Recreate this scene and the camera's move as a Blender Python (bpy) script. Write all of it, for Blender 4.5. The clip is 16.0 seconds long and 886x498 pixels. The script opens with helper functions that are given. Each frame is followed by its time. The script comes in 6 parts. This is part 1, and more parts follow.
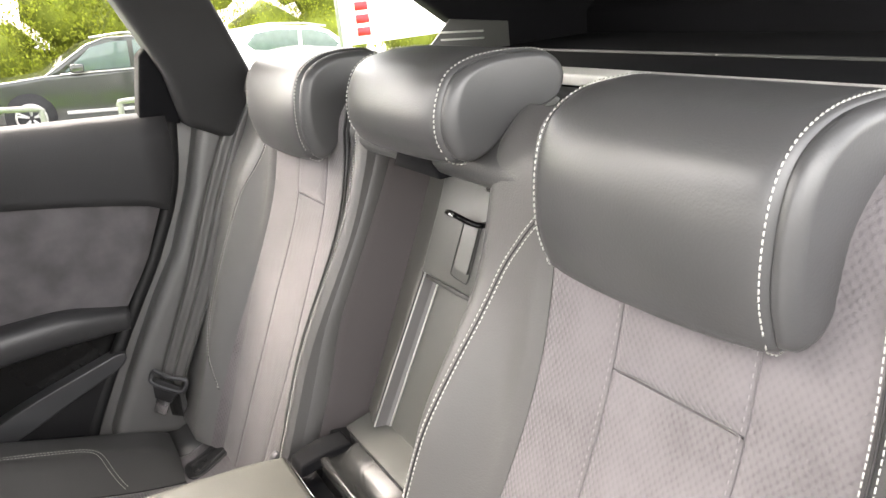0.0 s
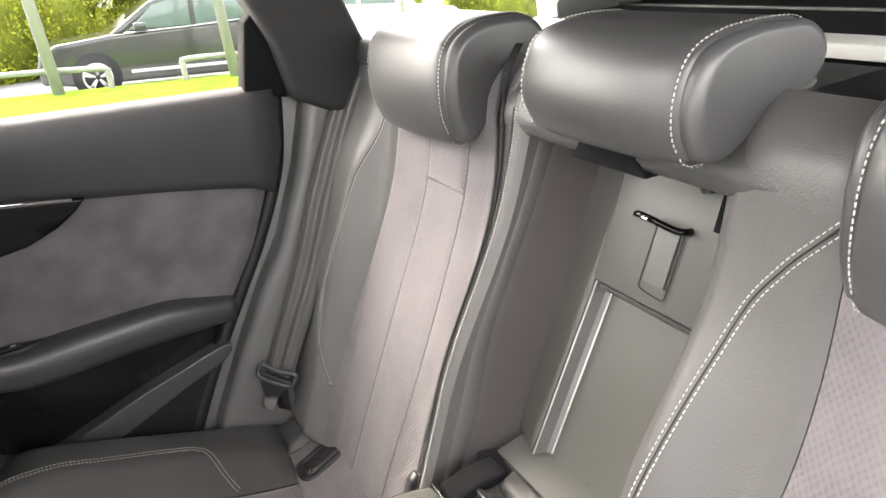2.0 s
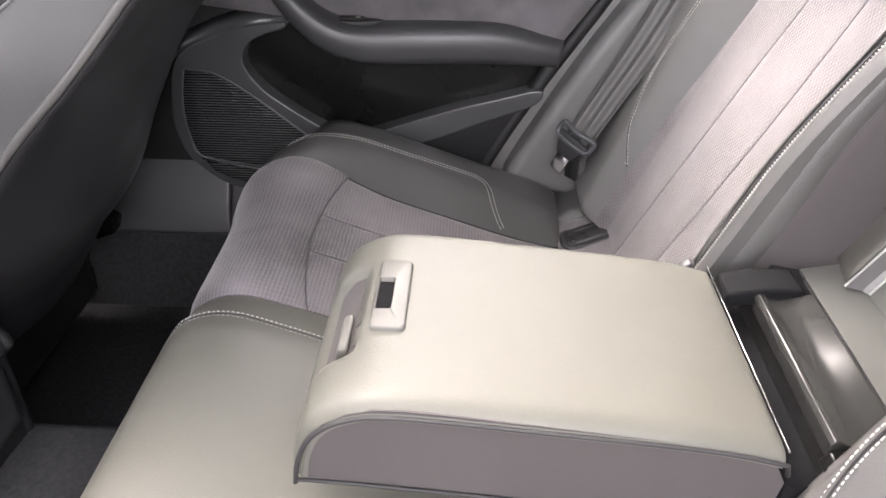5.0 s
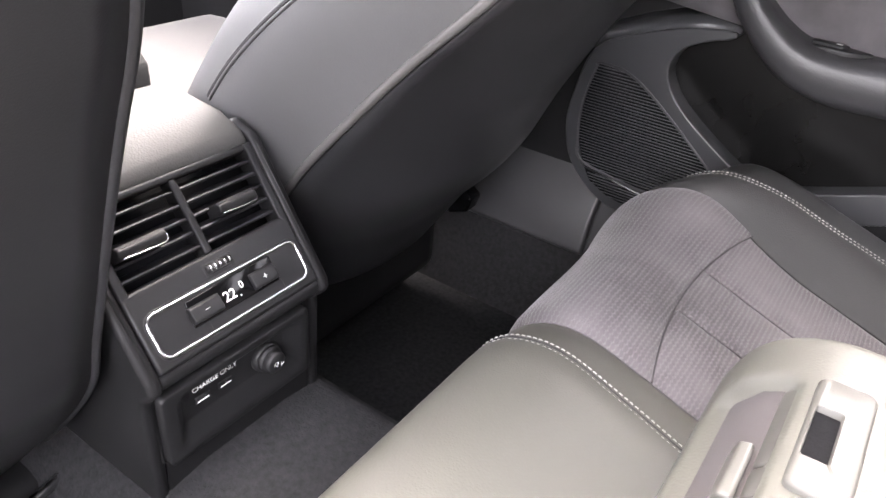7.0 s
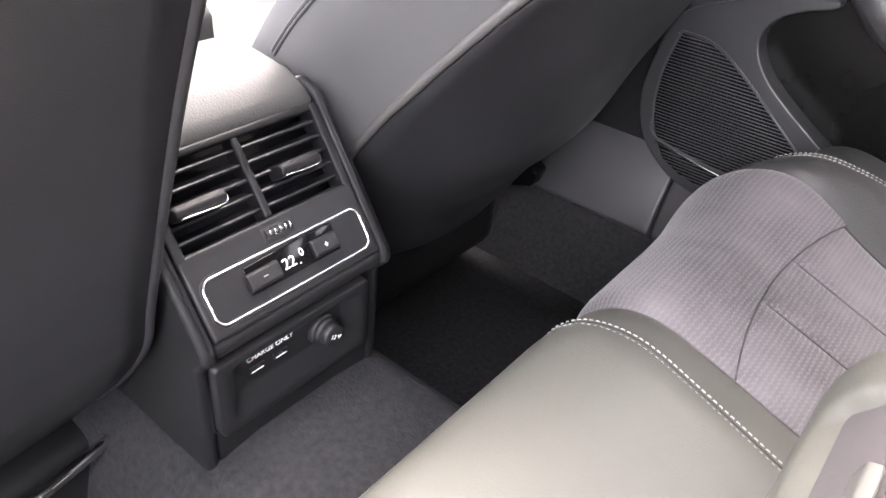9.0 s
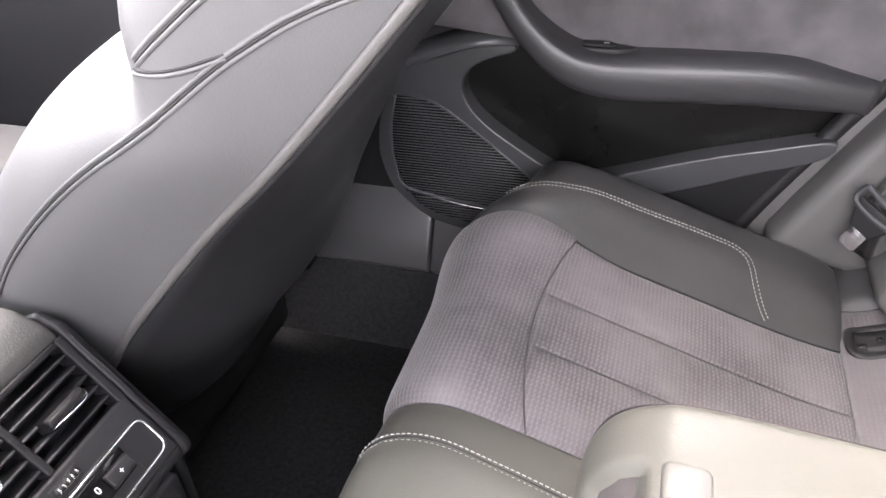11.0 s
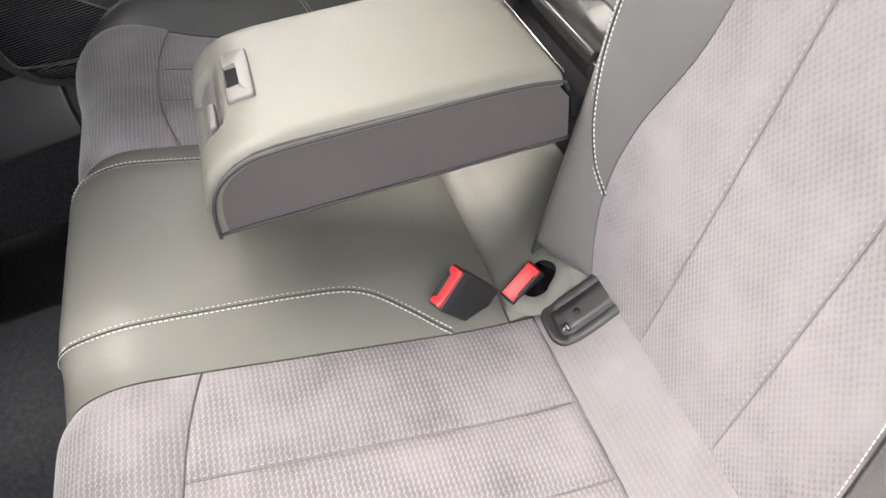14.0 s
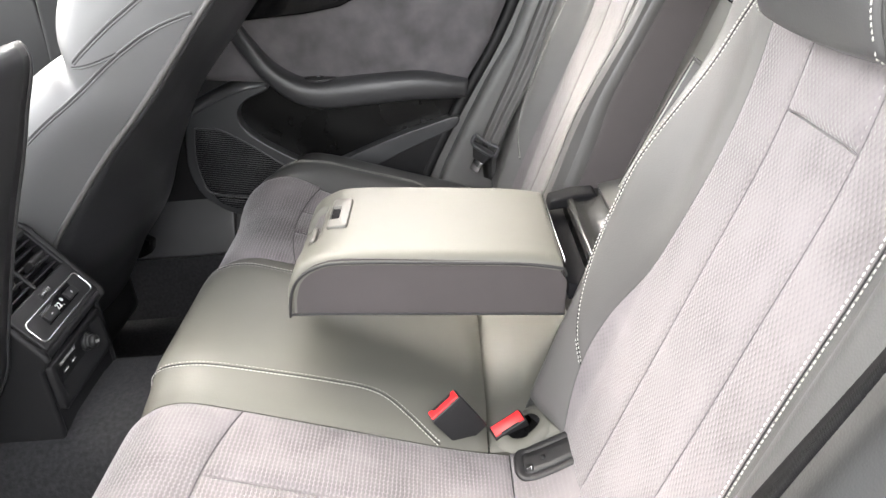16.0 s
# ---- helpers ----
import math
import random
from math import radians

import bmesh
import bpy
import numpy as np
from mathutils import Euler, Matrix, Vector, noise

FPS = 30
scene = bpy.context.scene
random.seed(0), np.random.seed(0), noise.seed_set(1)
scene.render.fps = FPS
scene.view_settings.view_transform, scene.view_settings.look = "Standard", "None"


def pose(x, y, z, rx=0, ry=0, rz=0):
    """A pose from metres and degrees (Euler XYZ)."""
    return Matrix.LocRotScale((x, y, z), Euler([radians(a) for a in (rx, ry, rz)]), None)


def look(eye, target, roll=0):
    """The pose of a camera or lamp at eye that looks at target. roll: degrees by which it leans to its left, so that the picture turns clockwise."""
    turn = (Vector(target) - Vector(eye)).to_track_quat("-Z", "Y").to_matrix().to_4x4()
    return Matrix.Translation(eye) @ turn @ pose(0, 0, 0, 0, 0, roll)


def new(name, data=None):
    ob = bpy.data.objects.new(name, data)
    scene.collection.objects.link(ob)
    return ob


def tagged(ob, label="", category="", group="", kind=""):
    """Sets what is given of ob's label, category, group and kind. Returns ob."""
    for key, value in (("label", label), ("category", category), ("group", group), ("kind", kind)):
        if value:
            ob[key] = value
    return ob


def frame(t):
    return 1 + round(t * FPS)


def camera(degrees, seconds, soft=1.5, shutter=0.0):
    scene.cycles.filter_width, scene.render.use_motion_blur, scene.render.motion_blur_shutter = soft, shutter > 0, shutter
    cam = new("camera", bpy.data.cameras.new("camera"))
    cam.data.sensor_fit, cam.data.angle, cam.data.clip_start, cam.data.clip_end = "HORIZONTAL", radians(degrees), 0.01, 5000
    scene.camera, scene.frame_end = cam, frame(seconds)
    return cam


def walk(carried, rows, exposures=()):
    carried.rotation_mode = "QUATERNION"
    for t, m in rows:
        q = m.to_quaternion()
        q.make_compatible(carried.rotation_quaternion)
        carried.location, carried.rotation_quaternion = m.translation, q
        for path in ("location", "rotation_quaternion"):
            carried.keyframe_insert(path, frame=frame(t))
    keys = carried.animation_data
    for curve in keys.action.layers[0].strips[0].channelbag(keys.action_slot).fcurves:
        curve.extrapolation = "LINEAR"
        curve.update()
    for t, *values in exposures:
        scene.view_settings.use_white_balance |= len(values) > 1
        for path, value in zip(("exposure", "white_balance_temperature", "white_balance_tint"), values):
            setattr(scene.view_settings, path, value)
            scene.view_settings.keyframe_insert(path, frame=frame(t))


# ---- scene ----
cam = camera(63.4, 16.0)
PATH = [
    (0, (-0.118, -0.649, 1.015), (0.801, 0.987, 0.325), -6.2),
    (0.5, (-0.124, -0.613, 1.027), (0.775, 1.035, 0.335), -7.0),
    (1, (-0.125, -0.565, 1.029), (0.734, 1.1, 0.329), -7.9),
    (1.5, (-0.142, -0.515, 1.039), (0.679, 1.155, 0.306), -8.3),
    (2, (-0.156, -0.472, 1.033), (0.601, 1.202, 0.243), -7.9),
    (2.5, (-0.156, -0.457, 1.016), (0.508, 1.205, 0.125), -6.5),
    (3, (-0.158, -0.464, 0.993), (0.376, 1.179, -0.014), -4.9),
    (3.2, (-0.152, -0.47, 0.986), (0.324, 1.164, -0.064), -4.1),
    (5.3, (-0.19, -0.45, 0.861), (-0.402, 1.194, -0.258), 0.9),
    (5.5, (-0.214, -0.426, 0.846), (-0.541, 1.215, -0.249), 1.0),
    (6, (-0.241, -0.378, 0.851), (-0.841, 1.206, -0.213), 2.2),
    (6.5, (-0.257, -0.344, 0.819), (-1.044, 1.156, -0.243), 4.0),
    (7, (-0.264, -0.314, 0.784), (-1.174, 1.109, -0.288), 4.9),
    (7.5, (-0.287, -0.307, 0.758), (-1.252, 1.066, -0.331), 5.5),
    (8, (-0.295, -0.304, 0.753), (-1.286, 1.037, -0.351), 5.6),
    (8.2, (-0.3, -0.301, 0.755), (-1.294, 1.031, -0.358), 5.7),
    (10.3, (-0.294, -0.293, 0.785), (-1.189, 1.045, -0.402), 2.6),
    (10.5, (-0.302, -0.285, 0.806), (-1.096, 1.121, -0.374), 2.1),
    (11, (-0.278, -0.246, 0.894), (-0.807, 1.29, -0.273), -3.5),
    (11.5, (-0.259, -0.253, 0.954), (-0.442, 1.372, -0.196), -8.4),
    (12, (-0.219, -0.296, 0.983), (-0.143, 1.332, -0.177), -13.4),
    (12.5, (-0.191, -0.371, 0.984), (0.042, 1.196, -0.236), -15.8),
    (13, (-0.181, -0.467, 0.954), (0.072, 1.023, -0.356), -16.2),
    (13.5, (-0.17, -0.561, 0.918), (0.043, 0.857, -0.476), -15.5),
    (14, (-0.163, -0.643, 0.889), (0.006, 0.726, -0.56), -14.8),
    (14.5, (-0.162, -0.753, 0.882), (-0.003, 0.632, -0.552), -12.5),
    (15, (-0.144, -0.824, 0.903), (-0.003, 0.697, -0.389), -9.4),
    (15.5, (-0.115, -0.866, 0.925), (-0.053, 0.792, -0.192), -6.8),
    (16, (-0.07, -0.889, 0.934), (-0.127, 0.882, 0.007), -5.2),
]
walk(cam, [(t, look(eye, target, roll)) for t, eye, target, roll in PATH], exposures=[
    (0.0, 3.84, 7280, 12), (2.0, 3.94, 7260, 12), (3.2, 4.22, 7200, 13), (5.3, 4.4, 7000, 17), (8.2, 5.1, 6980, 18), (10.3, 5.02, 6950, 18), (11.5, 4.62, 7000, 18),
    (12.5, 4.3, 7000, 16), (13.5, 4.2, 6950, 12), (14.0, 3.98, 7020, 11), (15.4, 3.96, 7080, 10), (16.0, 4.22, 7000, 10)])
# ---------------------------------------------------------------- world, sun, exposure
world = bpy.data.worlds.new("sky")
scene.world = world
world.use_nodes = True
wn = world.node_tree
sky = wn.nodes.new("ShaderNodeTexSky")
sky.sky_type = "NISHITA"
sky.sun_disc = False
sky.sun_elevation = radians(53)
sky.sun_rotation = radians(330)
sky.air_density, sky.dust_density, sky.ozone_density = 1.0, 3.0, 1.0
pale = wn.nodes.new("ShaderNodeHueSaturation")
pale.inputs["Saturation"].default_value = 0.30
wn.links.new(sky.outputs[0], pale.inputs["Color"])
wn.links.new(pale.outputs[0], wn.nodes["Background"].inputs[0])
wn.nodes["Background"].inputs[1].default_value = 0.15
sun_data = bpy.data.lights.new("sun", "SUN")
sun_data.energy, sun_data.angle, sun_data.color = 0.55, radians(60), (1.0, 0.96, 0.88)
sun = new("sun", sun_data)
sun.matrix_world = look((-1.0, 1.5, 2.4), (0, 0, 0))


# area lamps added to boost daylight through the open rear door and the front door's window beside it
for name, size, size_y, watts, eye, target in (("door_daylight", 1.3, 0.8, 1.8, (-0.15, -1.65, 1.62), (-0.50, 0.1, 0.55)), ("window_daylight", 0.85, 0.32, 0.3, (-1.30, -0.80, 1.07), (-0.45, 0.25, 0.58))):
    lamp = bpy.data.lights.new(name, "AREA")
    lamp.shape, lamp.size, lamp.size_y, lamp.energy, lamp.color = "RECTANGLE", size, size_y, watts, (0.96, 0.97, 1.0)
    new(name, lamp).matrix_world = look(eye, target)


# ---------------------------------------------------------------- materials
def nodes_of(name):
    m = bpy.data.materials.new(name)
    m.use_nodes = True
    t = m.node_tree
    return m, t, t.nodes["Principled BSDF"]


def link(t, a, b):
    t.links.new(a, b)


def math_node(t, op, a, b=None):
    n = t.nodes.new("ShaderNodeMath")
    n.operation = op
    for i, v in enumerate((a, b)):
        if v is None:
            continue
        if isinstance(v, (int, float)):
            n.inputs[i].default_value = v
        else:
            link(t, v, n.inputs[i])
    return n.outputs[0]


def surface(name, color, rough=0.5, metal=0.0, grain=0.0, grain_size=0.002, stain=0.12, stain_size=0.12,
            spec=0.5, coat=0.0, sheen=0.0, cells=False, rough_var=0.06):
    """A plain surface with fine relief and blotchy variation, sized in metres."""
    m, t, p = nodes_of(name)
    tc = t.nodes.new("ShaderNodeTexCoord").outputs["Object"]
    big = t.nodes.new("ShaderNodeTexNoise")
    big.inputs["Scale"].default_value = 1 / stain_size
    big.inputs["Detail"].default_value = 5
    link(t, tc, big.inputs["Vector"])
    ramp = t.nodes.new("ShaderNodeMapRange")
    ramp.inputs[1].default_value, ramp.inputs[2].default_value = 0.3, 0.7
    ramp.inputs[3].default_value, ramp.inputs[4].default_value = 1 - stain, 1 + stain
    link(t, big.outputs[0], ramp.inputs[0])
    mul = t.nodes.new("ShaderNodeVectorMath")
    mul.operation = "SCALE"
    mul.inputs[0].default_value = color
    link(t, ramp.outputs[0], mul.inputs["Scale"])
    link(t, mul.outputs[0], p.inputs["Base Color"])
    rr = t.nodes.new("ShaderNodeMapRange")
    rr.inputs[3].default_value, rr.inputs[4].default_value = max(0.02, rough - rough_var), min(1, rough + rough_var)
    link(t, big.outputs[0], rr.inputs[0])
    link(t, rr.outputs[0], p.inputs["Roughness"])
    p.inputs["Metallic"].default_value = metal
    p.inputs["Specular IOR Level"].default_value = spec
    p.inputs["Coat Weight"].default_value = coat
    p.inputs["Sheen Weight"].default_value = sheen
    p.inputs["Sheen Roughness"].default_value = 0.5
    if grain:
        if cells:
            tex = t.nodes.new("ShaderNodeTexVoronoi")
            tex.feature = "SMOOTH_F1"
            out = tex.outputs["Distance"]
        else:
            tex = t.nodes.new("ShaderNodeTexNoise")
            tex.inputs["Detail"].default_value = 3
            out = tex.outputs[0]
        tex.inputs["Scale"].default_value = 1 / grain_size
        link(t, tc, tex.inputs["Vector"])
        bump = t.nodes.new("ShaderNodeBump")
        bump.inputs["Strength"].default_value = grain
        bump.inputs["Distance"].default_value = grain_size * 0.4
        if cells:
            soft = t.nodes.new("ShaderNodeTexNoise")
            soft.inputs["Scale"].default_value = 1 / 0.030
            soft.inputs["Detail"].default_value = 2
            link(t, tc, soft.inputs["Vector"])
            out = math_node(t, "ADD", out, math_node(t, "MULTIPLY", soft.outputs[0], 1.6))
        link(t, out, bump.inputs["Height"])
        link(t, bump.outputs[0], p.inputs["Normal"])
    return m


def woven(name, light, dark, across, along, hooked, depth=0.0011, stain=0.36):
    """Structured seat cloth on the patch's own metre grid: dimples in a diamond lattice, or rows of threads with short slanted hooks."""
    m, t, p = nodes_of(name)
    uv = t.nodes.new("ShaderNodeUVMap").outputs[0]
    sep = t.nodes.new("ShaderNodeSeparateXYZ")
    link(t, uv, sep.inputs[0])
    warp = t.nodes.new("ShaderNodeTexNoise")
    warp.inputs["Scale"].default_value = 60
    link(t, uv, warp.inputs["Vector"])
    wob = math_node(t, "MULTIPLY", math_node(t, "SUBTRACT", warp.outputs[0], 0.5), 0.5)
    u = math_node(t, "ADD", math_node(t, "MULTIPLY", sep.outputs[0], 1 / across), wob)
    v = math_node(t, "ADD", math_node(t, "MULTIPLY", sep.outputs[1], 1 / along), wob)

    def peak(x, power):
        c = math_node(t, "COSINE", math_node(t, "MULTIPLY", x, 2 * math.pi))
        return math_node(t, "POWER", math_node(t, "ADD", math_node(t, "MULTIPLY", c, 0.5), 0.5), power)

    if hooked:
        # rows of short dashes, each leaning a little and thinning out at its end
        lean = math_node(t, "ADD", v, math_node(t, "MULTIPLY", math_node(t, "SUBTRACT", math_node(t, "FRACT", u), 0.5), 0.30))
        gate = math_node(t, "ADD", math_node(t, "MULTIPLY", peak(u, 0.8), 0.55), 0.45)
        h = math_node(t, "MULTIPLY", peak(lean, 4.0), gate)
    else:
        c = math_node(t, "MULTIPLY", math_node(t, "COSINE", math_node(t, "MULTIPLY", u, 2 * math.pi)), math_node(t, "COSINE", math_node(t, "MULTIPLY", v, 2 * math.pi)))
        h = math_node(t, "SUBTRACT", 1.0, math_node(t, "POWER", math_node(t, "ADD", math_node(t, "MULTIPLY", c, 0.5), 0.5), 2.2))
    # patches where the nap lies the other way and hides the pattern
    big = t.nodes.new("ShaderNodeTexNoise")
    big.inputs["Scale"].default_value = 8
    big.inputs["Detail"].default_value = 5
    big.inputs["Roughness"].default_value = 0.6
    link(t, uv, big.inputs["Vector"])
    fade = t.nodes.new("ShaderNodeMapRange")
    fade.inputs[1].default_value, fade.inputs[2].default_value = 0.42, 0.62
    fade.inputs[3].default_value, fade.inputs[4].default_value = 1.0, 0.25
    link(t, big.outputs[0], fade.inputs[0])
    h = math_node(t, "MULTIPLY", h, fade.outputs[0])
    mix = t.nodes.new("ShaderNodeMix")
    mix.data_type = "RGBA"
    mix.inputs["A"].default_value = (*dark, 1)
    mix.inputs["B"].default_value = (*light, 1)
    link(t, h, mix.inputs[0])
    sc = t.nodes.new("ShaderNodeMapRange")
    sc.inputs[1].default_value, sc.inputs[2].default_value = 0.32, 0.68
    sc.inputs[3].default_value, sc.inputs[4].default_value = 1 - stain * 0.7, 1 + stain * 1.3
    link(t, big.outputs[0], sc.inputs[0])
    mul = t.nodes.new("ShaderNodeVectorMath")
    mul.operation = "SCALE"
    link(t, mix.outputs["Result"], mul.inputs[0])
    link(t, sc.outputs[0], mul.inputs["Scale"])
    link(t, mul.outputs[0], p.inputs["Base Color"])
    p.inputs["Roughness"].default_value = 0.8
    p.inputs["Sheen Weight"].default_value = 0.3
    p.inputs["Sheen Roughness"].default_value = 0.4
    p.inputs["Specular IOR Level"].default_value = 0.25
    fine = t.nodes.new("ShaderNodeTexNoise")
    fine.inputs["Scale"].default_value = 1100
    link(t, uv, fine.inputs["Vector"])
    hh = math_node(t, "ADD", h, math_node(t, "MULTIPLY", fine.outputs[0], 0.5))
    bump = t.nodes.new("ShaderNodeBump")
    bump.inputs["Strength"].default_value = 0.75
    bump.inputs["Distance"].default_value = depth
    link(t, hh, bump.inputs["Height"])
    link(t, bump.outputs[0], p.inputs["Normal"])
    return m


def ribbed(name, color, pitch, rough=0.6, axis=1, spec=0.4):
    """Belt webbing: fine ribs across the metre grid."""
    m, t, p = nodes_of(name)
    uv = t.nodes.new("ShaderNodeUVMap").outputs[0]
    sep = t.nodes.new("ShaderNodeSeparateXYZ")
    link(t, uv, sep.inputs[0])
    s = math_node(t, "SINE", math_node(t, "MULTIPLY", sep.outputs[axis], 2 * math.pi / pitch))
    edge = math_node(t, "SINE", math_node(t, "MULTIPLY", sep.outputs[0], 2 * math.pi / 0.0125))
    sc = t.nodes.new("ShaderNodeMapRange")
    sc.inputs[1].default_value, sc.inputs[2].default_value = -1, 1
    sc.inputs[3].default_value, sc.inputs[4].default_value = 0.75, 1.3
    link(t, edge, sc.inputs[0])
    mul = t.nodes.new("ShaderNodeVectorMath")
    mul.operation = "SCALE"
    mul.inputs[0].default_value = color
    link(t, sc.outputs[0], mul.inputs["Scale"])
    link(t, mul.outputs[0], p.inputs["Base Color"])
    p.inputs["Roughness"].default_value = rough
    p.inputs["Specular IOR Level"].default_value = spec
    bump = t.nodes.new("ShaderNodeBump")
    bump.inputs["Strength"].default_value = 0.6
    bump.inputs["Distance"].default_value = 0.0005
    link(t, math_node(t, "ADD", s, edge), bump.inputs["Height"])
    link(t, bump.outputs[0], p.inputs["Normal"])
    return m


LEATHER = surface("leather", (0.096, 0.094, 0.081), 0.50, grain=0.2, grain_size=0.0016, stain=0.06, cells=True, spec=0.42)
LEATHER_SEAT = surface("front_seat_leather", (0.100, 0.100, 0.102), 0.45, grain=0.16, grain_size=0.0016, stain=0.06, cells=True, spec=0.5)
CLOTH_PLAIN = surface("front_cushion_cloth", (0.040, 0.039, 0.040), 0.85, grain=0.35, grain_size=0.003, stain=0.10, stain_size=0.03, sheen=0.1)
SLAT = surface("vent_slat_plastic", (0.016, 0.016, 0.018), 0.36, grain=0.05, grain_size=0.001, stain=0.06, spec=0.3)
GRILLE = surface("grille_metal", (0.058, 0.059, 0.062), 0.30, stain=0.05, spec=0.6)
DOOR_SOFT = surface("door_armrest_leather", (0.034, 0.034, 0.036), 0.4, grain=0.3, grain_size=0.0016, stain=0.07, cells=True, spec=0.5)
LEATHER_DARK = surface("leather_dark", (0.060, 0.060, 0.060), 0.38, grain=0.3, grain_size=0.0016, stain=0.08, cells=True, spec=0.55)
SUEDE_SIDE = surface("side_cloth", (0.052, 0.045, 0.045), 0.85, grain=0.5, grain_size=0.0009, stain=0.1, sheen=0.05)
EDGE_LEATHER = surface("edge_leather", (0.086, 0.083, 0.081), 0.42, grain=0.3, grain_size=0.0016, stain=0.06, cells=True, spec=0.55)
HEAD_LEATHER = surface("headrest_leather", (0.058, 0.058, 0.059), 0.38, grain=0.14, grain_size=0.0016, stain=0.08, cells=True, spec=0.6)
CLOTH_BACK = woven("seatback_cloth", (0.146, 0.135, 0.139), (0.118, 0.109, 0.113), 0.0060, 0.0080, False, depth=0.0008, stain=0.30)
CLOTH_STRIP = woven("cushion_rear_cloth", (0.142, 0.131, 0.135), (0.116, 0.107, 0.111), 0.0060, 0.0056, True, depth=0.0004, stain=0.22)
CLOTH_SEAT = woven("cushion_cloth", (0.212, 0.197, 0.203), (0.106, 0.097, 0.101), 0.0062, 0.0050, True, depth=0.0009, stain=0.44)
ALCANTARA = surface("door_suede", (0.088, 0.082, 0.087), 0.92, grain=0.6, grain_size=0.0012, stain=0.32, stain_size=0.06, sheen=0.15)
PLASTIC = surface("grey_plastic", (0.014, 0.014, 0.015), 0.42, grain=0.25, grain_size=0.0012, stain=0.06, spec=0.25)
PLASTIC_LIGHT = surface("recess_plastic", (0.07, 0.071, 0.066), 0.42, grain=0.2, grain_size=0.001, stain=0.06)
DOOR_TRIM = surface("door_trim", (0.046, 0.047, 0.050), 0.30, grain=0.15, grain_size=0.0012, stain=0.06, spec=0.5)
PLASTIC_BLACK = surface("black_plastic", (0.018, 0.018, 0.019), 0.42, grain=0.2, grain_size=0.0012, stain=0.1, spec=0.3)
GLOSS_BLACK = surface("piano_black", (0.004, 0.004, 0.0045), 0.08, stain=0.05, spec=0.16, rough_var=0.02)
CHROME = surface("satin_chrome", (0.75, 0.75, 0.76), 0.16, metal=1.0, stain=0.03)
CARPET = surface("carpet", (0.026, 0.026, 0.028), 0.95, grain=1.0, grain_size=0.003, stain=0.3, stain_size=0.007, spec=0.2)
PIPING = surface("piping_leather", (0.030, 0.029, 0.030), 0.6, grain=0.2, grain_size=0.001, stain=0.05, spec=0.3)
SEAM = surface("seam_thread", (0.055, 0.051, 0.052), 0.8, stain=0.1)
SEAM_CLOTH = surface("cloth_seam", (0.126, 0.116, 0.120), 0.8, stain=0.1)
SEAM_THREAD = surface("seam_stitch_thread", (0.20, 0.19, 0.19), 0.7, stain=0.1)
EDGE_THREAD = surface("edge_thread", (0.33, 0.33, 0.31), 0.6, stain=0.05)
THREAD = surface("stitch_thread", (0.46, 0.46, 0.43), 0.6, stain=0.05)
# one black webbing in three tones: near belt as shaded, far belt as lit
BELT_SHADED = ribbed("shaded_belt_webbing", (0.006, 0.006, 0.0065), 0.0016, 0.85, spec=0.12)
BELT = ribbed("belt_webbing", (0.030, 0.030, 0.030), 0.0016, 0.40)
BELT_LIT = surface("lit_belt_webbing", (0.085, 0.083, 0.081), 0.36, grain=0.4, grain_size=0.0012, stain=0.08, spec=0.5)
RED = surface("red_plastic", (0.75, 0.02, 0.025), 0.35, stain=0.05)
RUBBER = surface("rubber_seal", (0.008, 0.008, 0.009), 0.6, stain=0.1)
TRIM = surface("pillar_trim", (0.017, 0.017, 0.018), 0.8, grain=0.3, grain_size=0.0015, stain=0.08)
SHELF = surface("shelf_cloth", (0.006, 0.006, 0.007), 0.9, grain=0.5, grain_size=0.002, stain=0.2, spec=0.15)
WHITE_PLASTIC = surface("light_plastic", (0.6, 0.6, 0.56), 0.45, stain=0.04)
HOUSING = surface("housing_plastic", (0.100, 0.097, 0.088), 0.45, grain=0.1, grain_size=0.001, stain=0.04)
PANEL = surface("seat_rear_panel", (0.025, 0.025, 0.027), 0.36, grain=0.2, grain_size=0.0012, stain=0.08)
CAP = surface("console_cap", (0.046, 0.046, 0.044), 0.62, grain=0.3, grain_size=0.0016, stain=0.06, cells=True, spec=0.3)
EDGE = surface("edge_plastic", (0.115, 0.110, 0.108), 0.3, stain=0.04)
DOOR_PAD = surface("door_pad", (0.038, 0.038, 0.040), 0.6, grain=0.4, grain_size=0.0014, stain=0.08, cells=True, spec=0.35)
FLAP = surface("flap_plastic", (0.024, 0.024, 0.023), 0.22, grain=0.1, grain_size=0.001, stain=0.05)
# the carpet again, coloured paler for light missing deep in the footwell
FOOTWELL_LIT = surface("lit_footwell_carpet", (0.055, 0.055, 0.058), 0.95, grain=1.0, grain_size=0.003, stain=0.3, stain_size=0.007, spec=0.2)
WALL_GREY = surface("light_block_wall", (0.10, 0.10, 0.10), 0.8, stain=0.2, stain_size=0.5)
# paler copy of the dark leather, for sides that catch the light
LEATHER_SIDE_LIT = surface("lit_side_leather", (0.118, 0.117, 0.115), 0.38, grain=0.3, grain_size=0.0016, stain=0.08, cells=True, spec=0.55)
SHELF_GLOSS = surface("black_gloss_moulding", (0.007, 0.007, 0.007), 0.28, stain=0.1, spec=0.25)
LEVER = surface("lever_plastic", (0.066, 0.064, 0.058), 0.45, grain=0.1, grain_size=0.001, stain=0.05)
INK = surface("white_print", (0.85, 0.85, 0.85), 0.5, stain=0.02)


